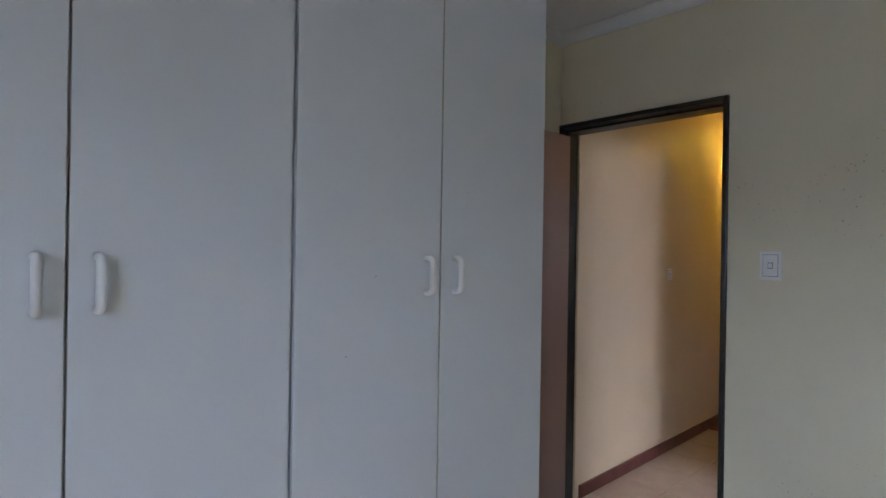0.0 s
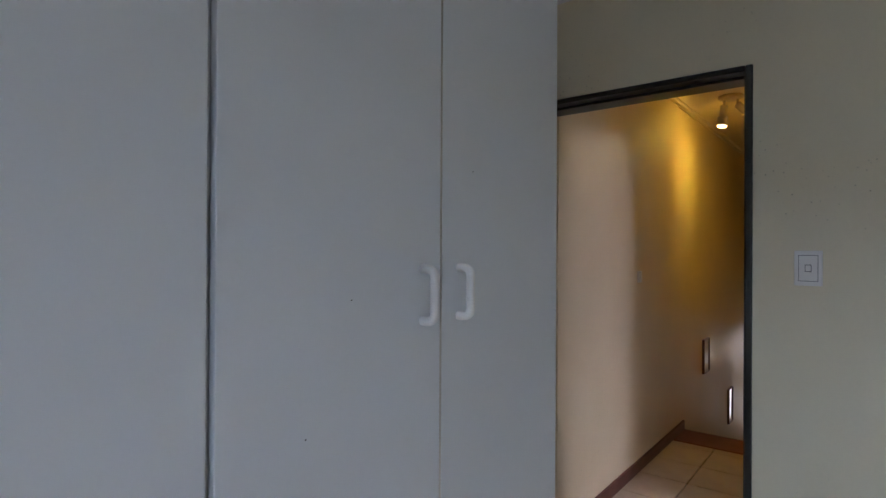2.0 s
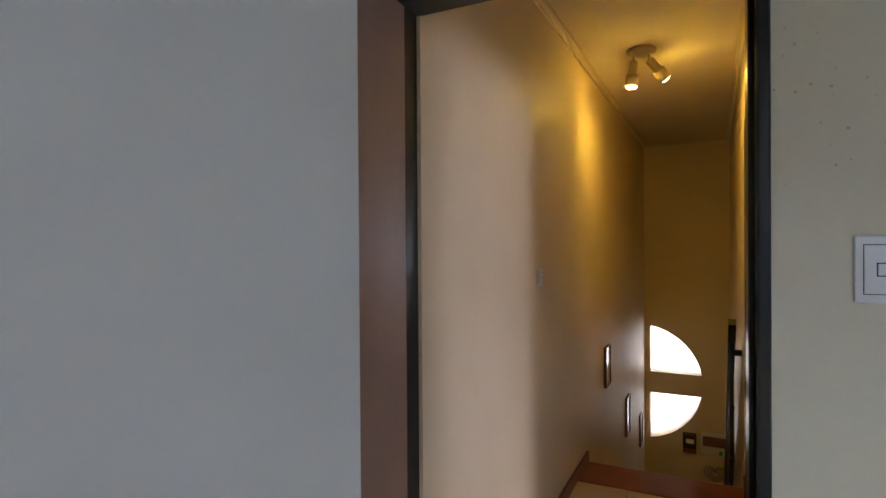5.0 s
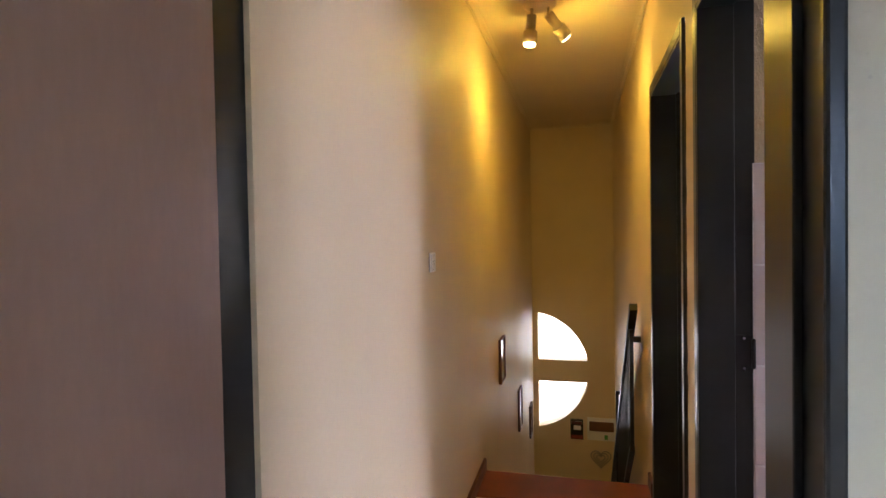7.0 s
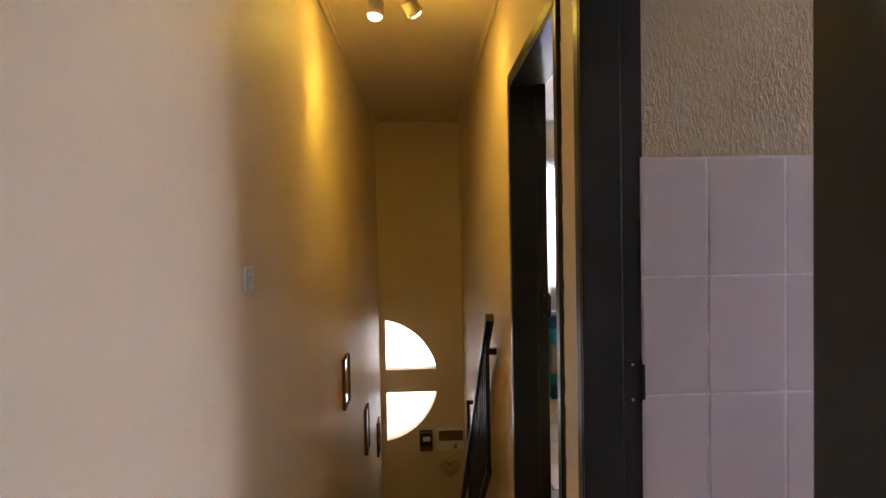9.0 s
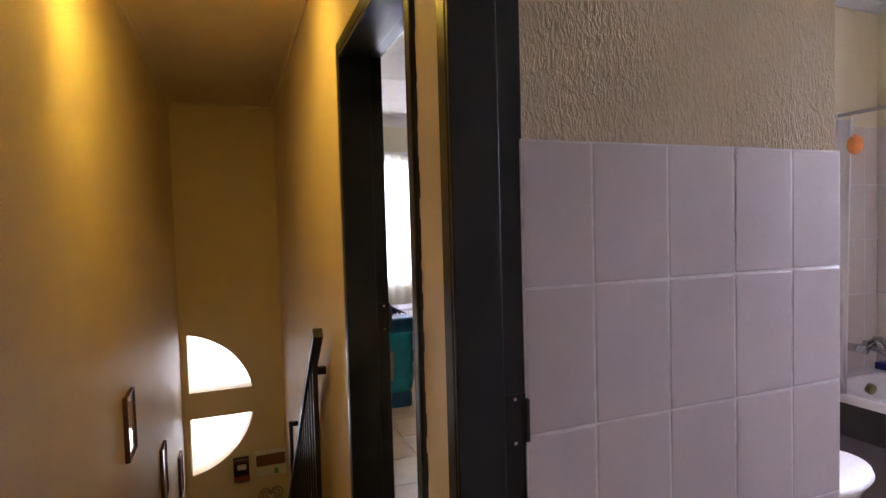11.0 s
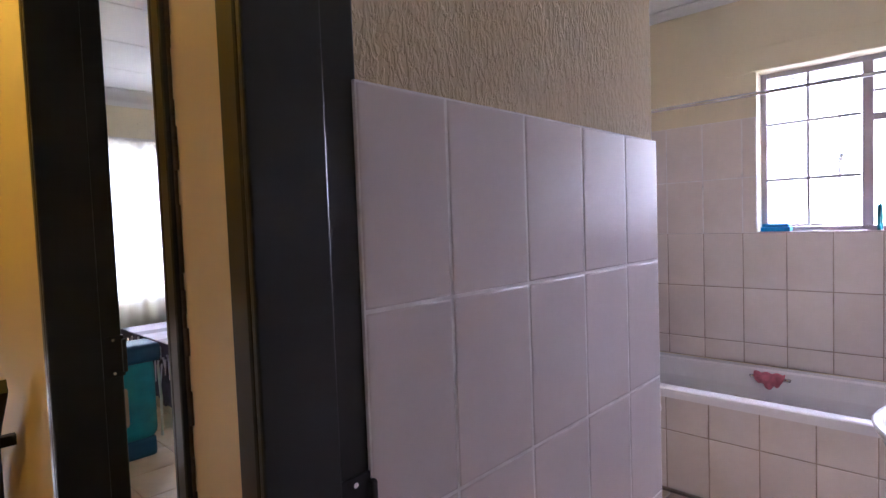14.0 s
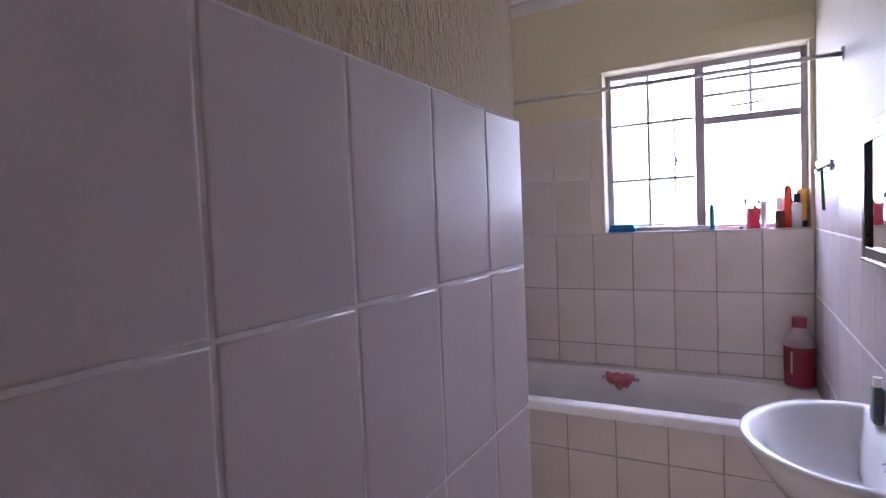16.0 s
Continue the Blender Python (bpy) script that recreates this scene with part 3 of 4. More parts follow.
def stair_rail():
    r = thing("stair_balustrade", "black painted steel handrail and balusters along the stairs", "balustrade")
    x, y0, z0, slope = 0.845, 2.88, 0.735, 0.875
    rail = part("handrail", tube([(x, y0 - 0.22, z0 + 0.19), (x, y0 - 0.02, z0 + 0.03), (x, y0 + 0.01, z0 - 0.002), (x, y0 + 2.4, z0 - 2.4 * slope)], 0.031, 4, turn=math.pi / 4), BLACK_STEEL, r)
    for i in range(12):
        y = y0 - 0.06 + 0.11 * i
        top = z0 - 0.02 - (y - y0) * slope
        part("baluster", box(x - 0.012, x + 0.012, y - 0.012, y + 0.012, top - 0.74, top, 0.002), BLACK_STEEL, r)
    part("bottom_rail", tube([(x, y0 - 0.06, z0 - 0.70), (x, y0 + 1.2, z0 - 0.72 - 1.2 * slope)], 0.022, 4, turn=math.pi / 4), BLACK_STEEL, r)
    part("bracket", box(x + 0.01, 0.906, y0 - 0.02, y0 + 0.015, z0 - 0.055, z0 - 0.02, 0.002), BLACK_STEEL, r)
    p = thing("stair_post", "black painted steel rail end bracketed to the stair wall", "rail post")
    part("post", box(0.837, 0.863, 4.355, 4.385, -1.45, -0.045, 0.002), BLACK_STEEL, p)
    part("bracket", box(0.863, 0.906, 4.355, 4.385, -0.075, -0.047, 0.002), BLACK_STEEL, p)


stair_rail()


# ---- stair end wall ----
def wall_phone():
    p = thing("wall_box", "dark metal box with a pale label on the stair wall", "wall box")
    part("case", box(0.415, 0.555, END_Y - 0.05, END_Y, -0.975, -0.755, 0.006), BLACK_STEEL, p)
    part("cover", box(0.425, 0.545, END_Y - 0.058, END_Y - 0.0505, -0.80, -0.765, 0.003), CHROME, p, "shiny metal cover")
    part("label", box(0.450, 0.530, END_Y - 0.054, END_Y - 0.0502, -0.865, -0.815, 0.001), PLASTIC, p, "pale label")
    part("red_band", box(0.420, 0.550, END_Y - 0.053, END_Y - 0.0502, -0.965, -0.925, 0.001), surface("dull_red_paint", (0.30, 0.05, 0.04), 0.5), p, "dull red band")
    b = thing("key_board", "white board with a brown wooden key rack on the stair wall", "key rack")
    part("board", box(0.600, 0.903, END_Y - 0.012, END_Y, -0.985, -0.728, 0.003), PLASTIC, b)
    part("rack", box(0.622, 0.888, END_Y - 0.032, END_Y - 0.0122, -0.874, -0.768, 0.004), surface("brown_wood", (0.20, 0.09, 0.05), 0.5, 0.1, 10, 80, 0.1, stretch=(0.2, 1, 1)), b, "brown wooden rack")
    part("sticker", box(0.786, 0.822, END_Y - 0.015, END_Y - 0.0122, -0.97, -0.918, 0.002), surface("green_paper", (0.12, 0.42, 0.14), 0.7), b, "small green sticker")
    h = thing("heart_wreath", "grey wire heart wreath hanging on the stair wall", "wreath")
    wire = surface("grey_wire", (0.40, 0.34, 0.28), 0.6)
    for k in (1.0, 0.72, 0.42):
        pts = [(0.745 + k * 0.0068 * 16 * math.sin(t) ** 3, END_Y - 0.012, -1.185 + k * 0.0068 * (13 * math.cos(t) - 5 * math.cos(2 * t) - 2 * math.cos(3 * t) - math.cos(4 * t))) for t in np.linspace(0.05, 2 * math.pi - 0.05, 40)]
        part("hoop", tube(pts, 0.006, 6), wire, h)


wall_phone()


# ---- bathroom things ----
def bath_window():
    y0, y1, z0, z1, x = 0.463, 1.386, 1.251, 2.106, 4.0
    root, bar = steel_window("window_bathroom", "grey-brown steel bathroom window, one sash ajar, with burglar bars", y0, y1, z0, z1, x, "y", 1)
    m = 0.923
    bar("mullion", m - 0.022, m + 0.022, z0 + 0.029, z1 - 0.029, -0.004, 0.042)
    bar("transom", y0 + 0.03, m - 0.023, 1.790, 1.825, 0.0, 0.04)
    for z in (1.531, 1.828):
        bar("burglar_bar", m + 0.024, y1 - 0.03, z - 0.008, z + 0.008, -0.018, -0.006, WINDOW_STEEL)
    for z in (1.93, 2.01):
        bar("burglar_bar", y0 + 0.03, m - 0.024, z - 0.008, z + 0.008, -0.018, -0.006, WINDOW_STEEL)
    bar("burglar_bar", 1.161, 1.177, z0 + 0.03, z1 - 0.03, -0.006, 0.004, WINDOW_STEEL)
    bar("burglar_bar", 0.687, 0.703, 1.826, z1 - 0.03, -0.006, 0.004, WINDOW_STEEL)
    # the tilted casement and its stay
    part("casement_edge", tube([(x + 0.035, y1 - 0.04, 2.085), (x + 0.20, 1.062, 2.05)], 0.011, 6), WINDOW_STEEL, root)
    part("casement_edge", tube([(x + 0.20, 1.062, 1.30), (x + 0.20, 1.062, 2.05)], 0.009, 6), WINDOW_STEEL, root)
    part("casement_edge", tube([(x + 0.045, y1 - 0.03, 1.29), (x + 0.20, 1.062, 1.30)], 0.009, 6), WINDOW_STEEL, root)
    part("handle", tube([(x + 0.19, 1.06, 1.60), (x + 0.165, 1.055, 1.61), (x + 0.165, 1.045, 1.655)], 0.009, 8), CHROME, root, "steel casement handle")
    part("stay", tube([(x + 0.0, 1.28, 1.288), (x - 0.01, 1.20, 1.285), (x + 0.05, 1.10, 1.288)], 0.006, 6), CHROME, root, "steel window stay")
    part("fanlight_stay", tube([(x - 0.02, 0.79, 1.838), (x - 0.03, 0.78, 1.862), (x - 0.03, 0.64, 1.868), (x - 0.02, 0.63, 1.842)], 0.006, 6), CHROME, root, "steel fanlight stay")
    part("window_sill", box(3.902, 3.999, y0 + 0.001, y1 - 0.001, 1.2515, 1.2565, 0.001), WALL_TILE, root)
    return root


bath_window()
tagged(link("trim_lintel", box(3.897, 3.9118, 0.441, 1.53, 2.108, 2.228, 0.003), CREAM_BATH), "raised pale plaster band over the bathroom window", "trim", kind="structure")


def bath():
    b = thing("bathtub", "white built-in bathtub with a worn rim", "bathtub")
    x0, x1, y0, y1, top, deep = 3.220, 3.905, 0.449, 2.178, 0.530, 0.13
    cx, cy = (x0 + x1) / 2, (y0 + y1) / 2
    bm, seg, rings = bmesh.new(), 48, []

    def ring(hx, hy, z, power):
        vs = []
        for t in np.linspace(0, 2 * math.pi, seg, endpoint=False):
            c, s = math.cos(t), math.sin(t)
            vs.append(bm.verts.new((cx + hx * math.copysign(abs(c) ** (2 / power), c), cy + hy * math.copysign(abs(s) ** (2 / power), s), z)))
        rings.append(vs)
    w, l = (x1 - x0) / 2, (y1 - y0) / 2
    ring(w, l, top - 0.045, 30), ring(w, l, top - 0.006, 30), ring(w - 0.006, l - 0.006, top, 30)
    ring(w - 0.060, l - 0.10, top, 7), ring(w - 0.072, l - 0.115, top - 0.008, 6), ring(w - 0.090, l - 0.15, top - 0.10, 5)
    ring(w - 0.12, l - 0.22, deep + 0.05, 4.5), ring(w - 0.17, l - 0.30, deep, 4), ring(0.02, 0.05, deep - 0.006, 2)
    for q, r in zip(rings, rings[1:]):
        for i in range(seg):
            bm.faces.new((q[i], q[(i + 1) % seg], r[(i + 1) % seg], r[i]))
    bm.faces.new(rings[-1])
    part("shell", bm, ACRYLIC, b, smooth=False)
    part("overflow", cyl((3.60, 2.04, 0.474), (3.60, 2.016, 0.470), 0.030, 0.028), surface("dull_brass", (0.52, 0.42, 0.20), 0.35, 0.1, 20, 90, 0.05, metal=0.8), b, "round brass overflow")
    g = part("grip", tube([(3.845, 1.42, 0.49), (3.825, 1.40, 0.487), (3.825, 1.23, 0.487), (3.845, 1.21, 0.49)], 0.010, 8), CHROME, b, "steel grab handle")
    part("grip", tube([(3.292, 1.36, 0.500), (3.322, 1.34, 0.512), (3.322, 1.22, 0.512), (3.292, 1.20, 0.500)], 0.010, 8), CHROME, b, "steel grab handle")
    return b


bath()
slab("bath_front_wall", 3.272, 3.325, 0.434, 1.765, 0.0, 0.484, GROUT_DARK, "low tiled front wall under the bathtub", "wall")
# Dark panel added to cover the pale underside of the tub shell.
slab("bath_front_base", 3.272, 3.280, 1.766, 2.184, 0.0, 0.484, surface("dark_cover_panel", (0.07, 0.065, 0.065), 0.9, 0.1, 6, 60, 0.1), "dark panel added across the open bath front", "wall")


def grey_board():
    b = thing("grey_board", "loose grey board leaning over the open bath front", "board")
    part("panel", box(3.236, 3.248, 1.69, 2.16, 0.0, 0.318, 0.006), surface("grey_board_face", (0.13, 0.12, 0.13), 0.6, 0.08, 5, 60, 0.05), b)


grey_board()


def adhesive_pad():
    p = thing("adhesive_pad", "small pale square adhesive pad on the bath front tiles", "pad")
    part("pad", box(3.259, 3.2635, 1.660, 1.692, 0.395, 0.428, 0.002), PLASTIC, p)


adhesive_pad()


def red_cloth():
    c = thing("face_cloth", "damp pink-red cloth draped over the bath handle", "cloth")
    bm = bmesh.new()
    bmesh.ops.create_grid(bm, x_segments=18, y_segments=12, size=0.5)
    for v in bm.verts:
        u, w = v.co.x, v.co.y + 0.5
        side = 1 - 0.35 * w * w
        drop = 0.080 * w * (1 - 1.5 * u * u) + 0.007 * math.sin(u * 13 + 1) * w
        v.co = Vector((3.806 - 0.010 * math.sin(u * 15) * w - 0.020 * math.sin(w * 3.0), 1.312 + u * 0.145 * side, 0.522 - drop + 0.004 * math.sin(u * 19)))
    bmesh.ops.solidify(bm, geom=bm.faces, thickness=0.004)
    part("cloth", bm, surface("coral_towelling", (0.68, 0.20, 0.24), 0.95, 0.15, 30, 220, 0.4), c, smooth=True)


red_cloth()


def bath_mixer():
    m = thing("bath_mixer", "chrome bath mixer with a hand shower and brown hose", "mixer tap")
    part("body", cyl((3.645, 2.12, 0.665), (3.795, 2.12, 0.665), 0.022), CHROME, m, smooth=True)
    for x in (3.645, 3.795):
        part("valve", cyl((x, 2.184, 0.665), (x, 2.075, 0.665), 0.020, 0.026), CHROME, m, smooth=True)
    part("spout", tube([(3.72, 2.12, 0.66), (3.72, 2.06, 0.655), (3.72, 2.00, 0.63), (3.72, 1.99, 0.60)], 0.013), CHROME, m, smooth=True)
    part("hand_shower", tube([(3.72, 2.11, 0.69), (3.72, 2.08, 0.72), (3.725, 1.98, 0.715)], 0.012), CHROME, m, smooth=True)
    a, c, e = Vector((3.73, 2.07, 0.72)), Vector((3.42, 1.79, 0.69)), Vector((3.34, 1.745, 0.552))
    pts = [a * (1 - t) ** 2 + c * 2 * t * (1 - t) + e * t * t for t in np.linspace(0, 1, 16)]
    part("hose", tube(pts, 0.007, 8), surface("brown_hose", (0.13, 0.09, 0.07), 0.4), m, "brown flexible hose", smooth=True)
    s = thing("soap_tub", "small dark blue tub on the bath corner", "tub")
    blue = surface("dark_blue_plastic", (0.01, 0.015, 0.16), 0.3)
    part("tub", box(3.80, 3.88, 2.07, 2.13, 0.532, 0.572, 0.006), blue, s)


bath_mixer()


def toilet():
    t = thing("toilet", "white toilet with a closed lid beside the bath", "toilet")
    cx, cy = 2.50, 1.62
    bm, rings = bmesh.new(), []
    for a, b, z, dx in ((0.14, 0.11, 0.0, -0.08), (0.13, 0.10, 0.12, -0.07), (0.18, 0.14, 0.26, -0.04), (0.27, 0.18, 0.385, 0.0), (0.275, 0.185, 0.40, 0.0)):
        rings.append([bm.verts.new((cx + dx + a * math.cos(u), cy + b * math.sin(u), z)) for u in np.linspace(0, 2 * math.pi, 28, endpoint=False)])
    for q, w in zip(rings, rings[1:]):
        for i in range(28):
            bm.faces.new((q[i], q[(i + 1) % 28], w[(i + 1) % 28], w[i]))
    bm.faces.new(rings[0]), bm.faces.new(rings[-1])
    part("bowl", bm, PORCELAIN, t, smooth=True)
    lid = lathe([(0.28, 0.0), (0.292, 0.012), (0.285, 0.028), (0.20, 0.040), (0.001, 0.044)], (cx, cy, 0.402), 32, 0.68)
    part("lid", lid, PLASTIC, t, "glossy white plastic lid", smooth=True)
    part("cistern", box(1.994, 2.17, cy - 0.20, cy + 0.20, 0.40, 0.76, 0.02), PORCELAIN, t)
    part("neck", box(2.10, 2.32, cy - 0.10, cy + 0.10, 0.20, 0.399, 0.02), PORCELAIN, t)


toilet()


def basin():
    b = thing("wash_basin", "white oval porcelain basin fixed to the tiled wall", "basin")
    cx, cy, top, back = 2.405, 0.500, 0.822, 0.450
    bm, seg, rings = bmesh.new(), 48, []
    rows = ((0.06, 0.05, -0.21), (0.14, 0.11, -0.18), (0.215, 0.185, -0.12), (0.265, 0.235, -0.05), (0.283, 0.253, -0.014), (0.286, 0.256, -0.005), (0.280, 0.250, 0.0),
            (0.262, 0.232, -0.001), (0.250, 0.220, -0.008), (0.232, 0.20, -0.03), (0.19, 0.165, -0.085), (0.11, 0.10, -0.128), (0.03, 0.03, -0.138))
    for k, (a, c, z) in enumerate(rows):
        ring = []
        for t in np.linspace(0, 2 * math.pi, seg, endpoint=False):
            y = cy + c * math.sin(t)
            lim = back if k < 7 else back + (0.012, 0.018, 0.028, 0.045, 0.05, 0.05)[k - 7]
            ring.append(bm.verts.new((cx + a * math.cos(t), max(y, lim), top + z)))
        rings.append(ring)
    for q, w in zip(rings, rings[1:]):
        for i in range(seg):
            bm.faces.new((q[i], q[(i + 1) % seg], w[(i + 1) % seg], w[i]))
    bm.faces.new(rings[0]), bm.faces.new(rings[-1])
    bmesh.ops.remove_doubles(bm, verts=bm.verts, dist=1e-5)
    part("bowl", bm, PORCELAIN, b, smooth=True)
    part("pedestal", lathe([(0.10, 0), (0.085, 0.05), (0.07, 0.35), (0.085, 0.62)], (2.405, 0.55, 0.0), 24), PORCELAIN, b, smooth=True)
    part("waste", cyl((2.405, 0.50, 0.684), (2.405, 0.50, 0.690), 0.022), CHROME, b)
    tap = part("tap", cyl((2.14, 0.49, 0.822), (2.14, 0.49, 0.865), 0.015, 0.012), CHROME, b, smooth=True)
    part("spout", tube([(2.14, 0.49, 0.858), (2.15, 0.50, 0.866), (2.165, 0.515, 0.855)], 0.010), CHROME, tap, smooth=True)
    s = thing("soap_dispenser", "small bottle with a green and purple label on the basin", "bottle")
    part("bottle", box(2.505, 2.545, 0.452, 0.476, 0.822, 0.912, 0.008), surface("violet_green_label", (0.12, 0.10, 0.16), 0.4, 0.3, 40, 90, 0, tint=(0.10, 0.22, 0.08)), s)
    part("cap", cyl((2.525, 0.464, 0.912), (2.525, 0.464, 0.935), 0.010), PLASTIC, s)


basin()


def mirror():
    m = thing("mirror", "wall mirror with a black and silver frame above the basin", "mirror")
    y, x0, x1, z0, z1, f = 0.4485, 2.14, 2.69, 1.212, 1.535, 0.030
    black = surface("black_gloss_frame", (0.012, 0.012, 0.018), 0.15)
    for a, b, c, d in ((x0, x0 + f, z0, z1), (x1 - f, x1, z0, z1), (x0 + f, x1 - f, z0, z0 + f), (x0 + f, x1 - f, z1 - f, z1)):
        part("frame_side", box(a, b, y, y + 0.018, c, d, 0.003), black, m)
    for a, b, c, d in ((x0 - 0.006, x1 + 0.006, z1 + 0.0005, z1 + 0.010), (x0 - 0.006, x1 + 0.006, z0 - 0.010, z0 - 0.0005)):
        part("edge_strip", box(a, b, y, y + 0.020, c, d, 0.002), CHROME, m, "silver edge strip")
    part("glass", box(x0 + f, x1 - f, y, y + 0.008, z0 + f, z1 - f), MIRROR, m, "mirror glass")


mirror()


def brush_hook():
    h = thing("toothbrush_holder", "chrome suction hook with a green toothbrush on the tiles", "hook")
    x, y = 3.365, 0.4485
    part("cup", cyl((x, y, 1.50), (x, y + 0.008, 1.50), 0.022), CHROME, h, smooth=True)
    part("arm", tube([(x, y + 0.008, 1.50), (x, y + 0.045, 1.485), (x, y + 0.05, 1.50)], 0.006), CHROME, h)
    part("plate", box(x - 0.03, x + 0.03, y + 0.008, y + 0.05, 1.476, 1.481, 0.002), CHROME, h)
    part("toothbrush", tube([(x, y + 0.032, 1.492), (x, y + 0.030, 1.44), (x, y + 0.028, 1.39), (x, y + 0.026, 1.335)], 0.006), surface("dark_green_plastic", (0.02, 0.16, 0.08), 0.35), h, "green toothbrush")


brush_hook()


def shower_rail():
    r = thing("shower_rail", "chrome shower rail across the bath with wall flanges", "rail")
    x, z = 3.085, 1.836
    part("rod", cyl((x, 0.450, z), (x, 2.176, z), 0.008), CHROME, r, smooth=True)
    for y0, y1 in ((0.4485, 0.456), (2.176, 2.168)):
        part("flange", cyl((x, y0, z), (x, y1, z), 0.024, 0.021), CHROME, r, smooth=True)
    c = thing("shower_curtain", "clear plastic shower curtain bunched at the rail end", "shower curtain")
    bm = bmesh.new()
    bmesh.ops.create_grid(bm, x_segments=40, y_segments=14, size=0.5)
    for v in bm.verts:
        u, w = v.co.x + 0.5, v.co.y + 0.5
        v.co = Vector((x + 0.030 * math.sin(u * 36), 1.808 + 0.33 * u + 0.02 * (1 - w), 1.815 - 1.25 * (1 - w)))
    bmesh.ops.solidify(bm, geom=bm.faces, thickness=0.001)
    part("sheet", bm, sheer("clear_curtain_film", (0.78, 0.74, 0.72), 0.55), c, smooth=True)
    for i in range(6):
        y = 1.855 + 0.052 * i
        part("ring", tube([(x + 0.018 * math.sin(t), y, z - 0.004 + 0.018 * math.cos(t)) for t in np.linspace(0, 2 * math.pi, 13)], 0.002, 6), PLASTIC, c)
    k = thing("bath_sponge", "orange half-round sponge hanging by the curtain", "sponge")
    bm = bmesh.new()
    bmesh.ops.create_uvsphere(bm, u_segments=18, v_segments=12, radius=0.045)
    for v in bm.verts:
        v.co = Vector((v.co.x * 0.5 + x + 0.02, 1.800 + v.co.y * 0.75, 1.70 + v.co.z))
    part("loop", cyl((x + 0.005, 1.800, 1.73), (x + 0.002, 1.800, 1.826), 0.002, seg=6), PLASTIC, k)
    part("sponge", bm, surface("orange_sponge", (0.70, 0.24, 0.06), 0.9, 0.1, 40, 200, 0.4), k, smooth=True)


shower_rail()


def sill_things():
    top, x = 1.257, 3.95
    d = thing("soap_dish", "bright blue plastic soap dish on the window sill", "soap dish")
    blue = surface("bright_blue_plastic", (0.01, 0.26, 0.62), 0.3)
    part("dish", box(3.905, 3.975, 1.235, 1.372, top, top + 0.024, 0.006), blue, d)
    part("lid", box(3.908, 3.972, 1.240, 1.367, top + 0.0242, top + 0.042, 0.008), blue, d)

    def bottle(name, label, category, y, profile, colour, cap, cap_h, cap_r, squash=1.0, rough=0.25, x=3.95):
        b = thing(name, label, category, "toiletries on the sill")
        part("body", lathe(profile, (x, y, top), 20, squash), surface(label.split()[0] + "_" + name, colour, rough, 0.04, 30, 120, 0), b, smooth=True)
        if cap:
            h = profile[-1][1]
            part("cap", lathe([(cap_r, h + 0.0005), (cap_r, h + cap_h * 0.9), (cap_r * 0.8, h + cap_h)], (x, y, top), 16, squash), surface(label.split()[0] + "_cap", cap, 0.3), b)
        return b
    b = bottle("electric_toothbrush", "turquoise handle of an electric toothbrush on the sill", "toothbrush", 0.872, [(0.011, 0), (0.012, 0.05), (0.011, 0.11), (0.007, 0.125)], (0.02, 0.32, 0.34), (0.45, 0.45, 0.50), 0.065, 0.0035)
    r = bottle("tumbler", "red plastic tumbler holding toothbrushes", "tumbler", 0.692, [(0.028, 0), (0.032, 0.098), (0.029, 0.098), (0.026, 0.01)], (0.58, 0.03, 0.08), None, 0, 0)
    for dy, dx, col in ((0.030, 0.0, (0.03, 0.05, 0.05)), (-0.022, 0.01, (0.85, 0.70, 0.72))):
        part("toothbrush", tube([(x, 0.692, top + 0.01), (x + dx, 0.692 + dy * 1.1, top + 0.125)], 0.0035, 8), surface("brush_handle", col, 0.4), r, "toothbrush")
        part("bristles", box(x - 0.006 + dx, x + 0.006 + dx, 0.692 + dy * 1.1 - 0.006, 0.692 + dy * 1.1 + 0.006, top + 0.118, top + 0.146, 0.002), surface("brush_bristles", col, 0.8), r, "toothbrush bristles")
    part("pump", cyl((x, 0.685, top + 0.05), (x, 0.685, top + 0.115), 0.008), surface("dark_red_pump", (0.25, 0.02, 0.05), 0.4), r, "dark red stopper")
    bottle("cream_tube", "white squeeze tube standing on its cap", "tube", 0.648, [(0.016, 0), (0.018, 0.02), (0.026, 0.11), (0.027, 0.122)], (0.74, 0.70, 0.72), (0.72, 0.70, 0.72), 0.01, 0.024, 0.6)
    bottle("perfume_bottle", "brown glass bottle with a clear top", "bottle", 0.583, [(0.020, 0), (0.021, 0.075), (0.016, 0.083)], (0.16, 0.07, 0.03), (0.75, 0.70, 0.72), 0.062, 0.014, x=3.935)
    o = bottle("shampoo_bottle", "orange-red curved shampoo bottle with a slanted top", "bottle", 0.548, [(0.029, 0), (0.031, 0.02), (0.026, 0.08), (0.019, 0.14), (0.016, 0.185), (0.011, 0.20)], (0.75, 0.07, 0.02), None, 0, 0, x=3.965)
    bottle("lotion_bottle", "white lotion bottle with a black cap", "bottle", 0.515, [(0.021, 0), (0.022, 0.107), (0.016, 0.115)], (0.74, 0.70, 0.70), (0.015, 0.015, 0.02), 0.045, 0.014, x=3.930)
    bottle("sunscreen_bottle", "yellow-orange bottle standing on a black cap", "bottle", 0.490, [(0.019, 0.0305), (0.022, 0.034), (0.024, 0.16), (0.022, 0.18)], (0.80, 0.42, 0.08), None, 0, 0, x=3.974)
    part("cap", lathe([(0.019, 0), (0.020, 0.03)], (3.974, 0.490, top), 16), BLACK_STEEL, [o for o in bpy.data.objects if o.name == "sunscreen_bottle"][0], "black cap")
    z = thing("razor", "pink and black razor lying on the window sill", "razor")
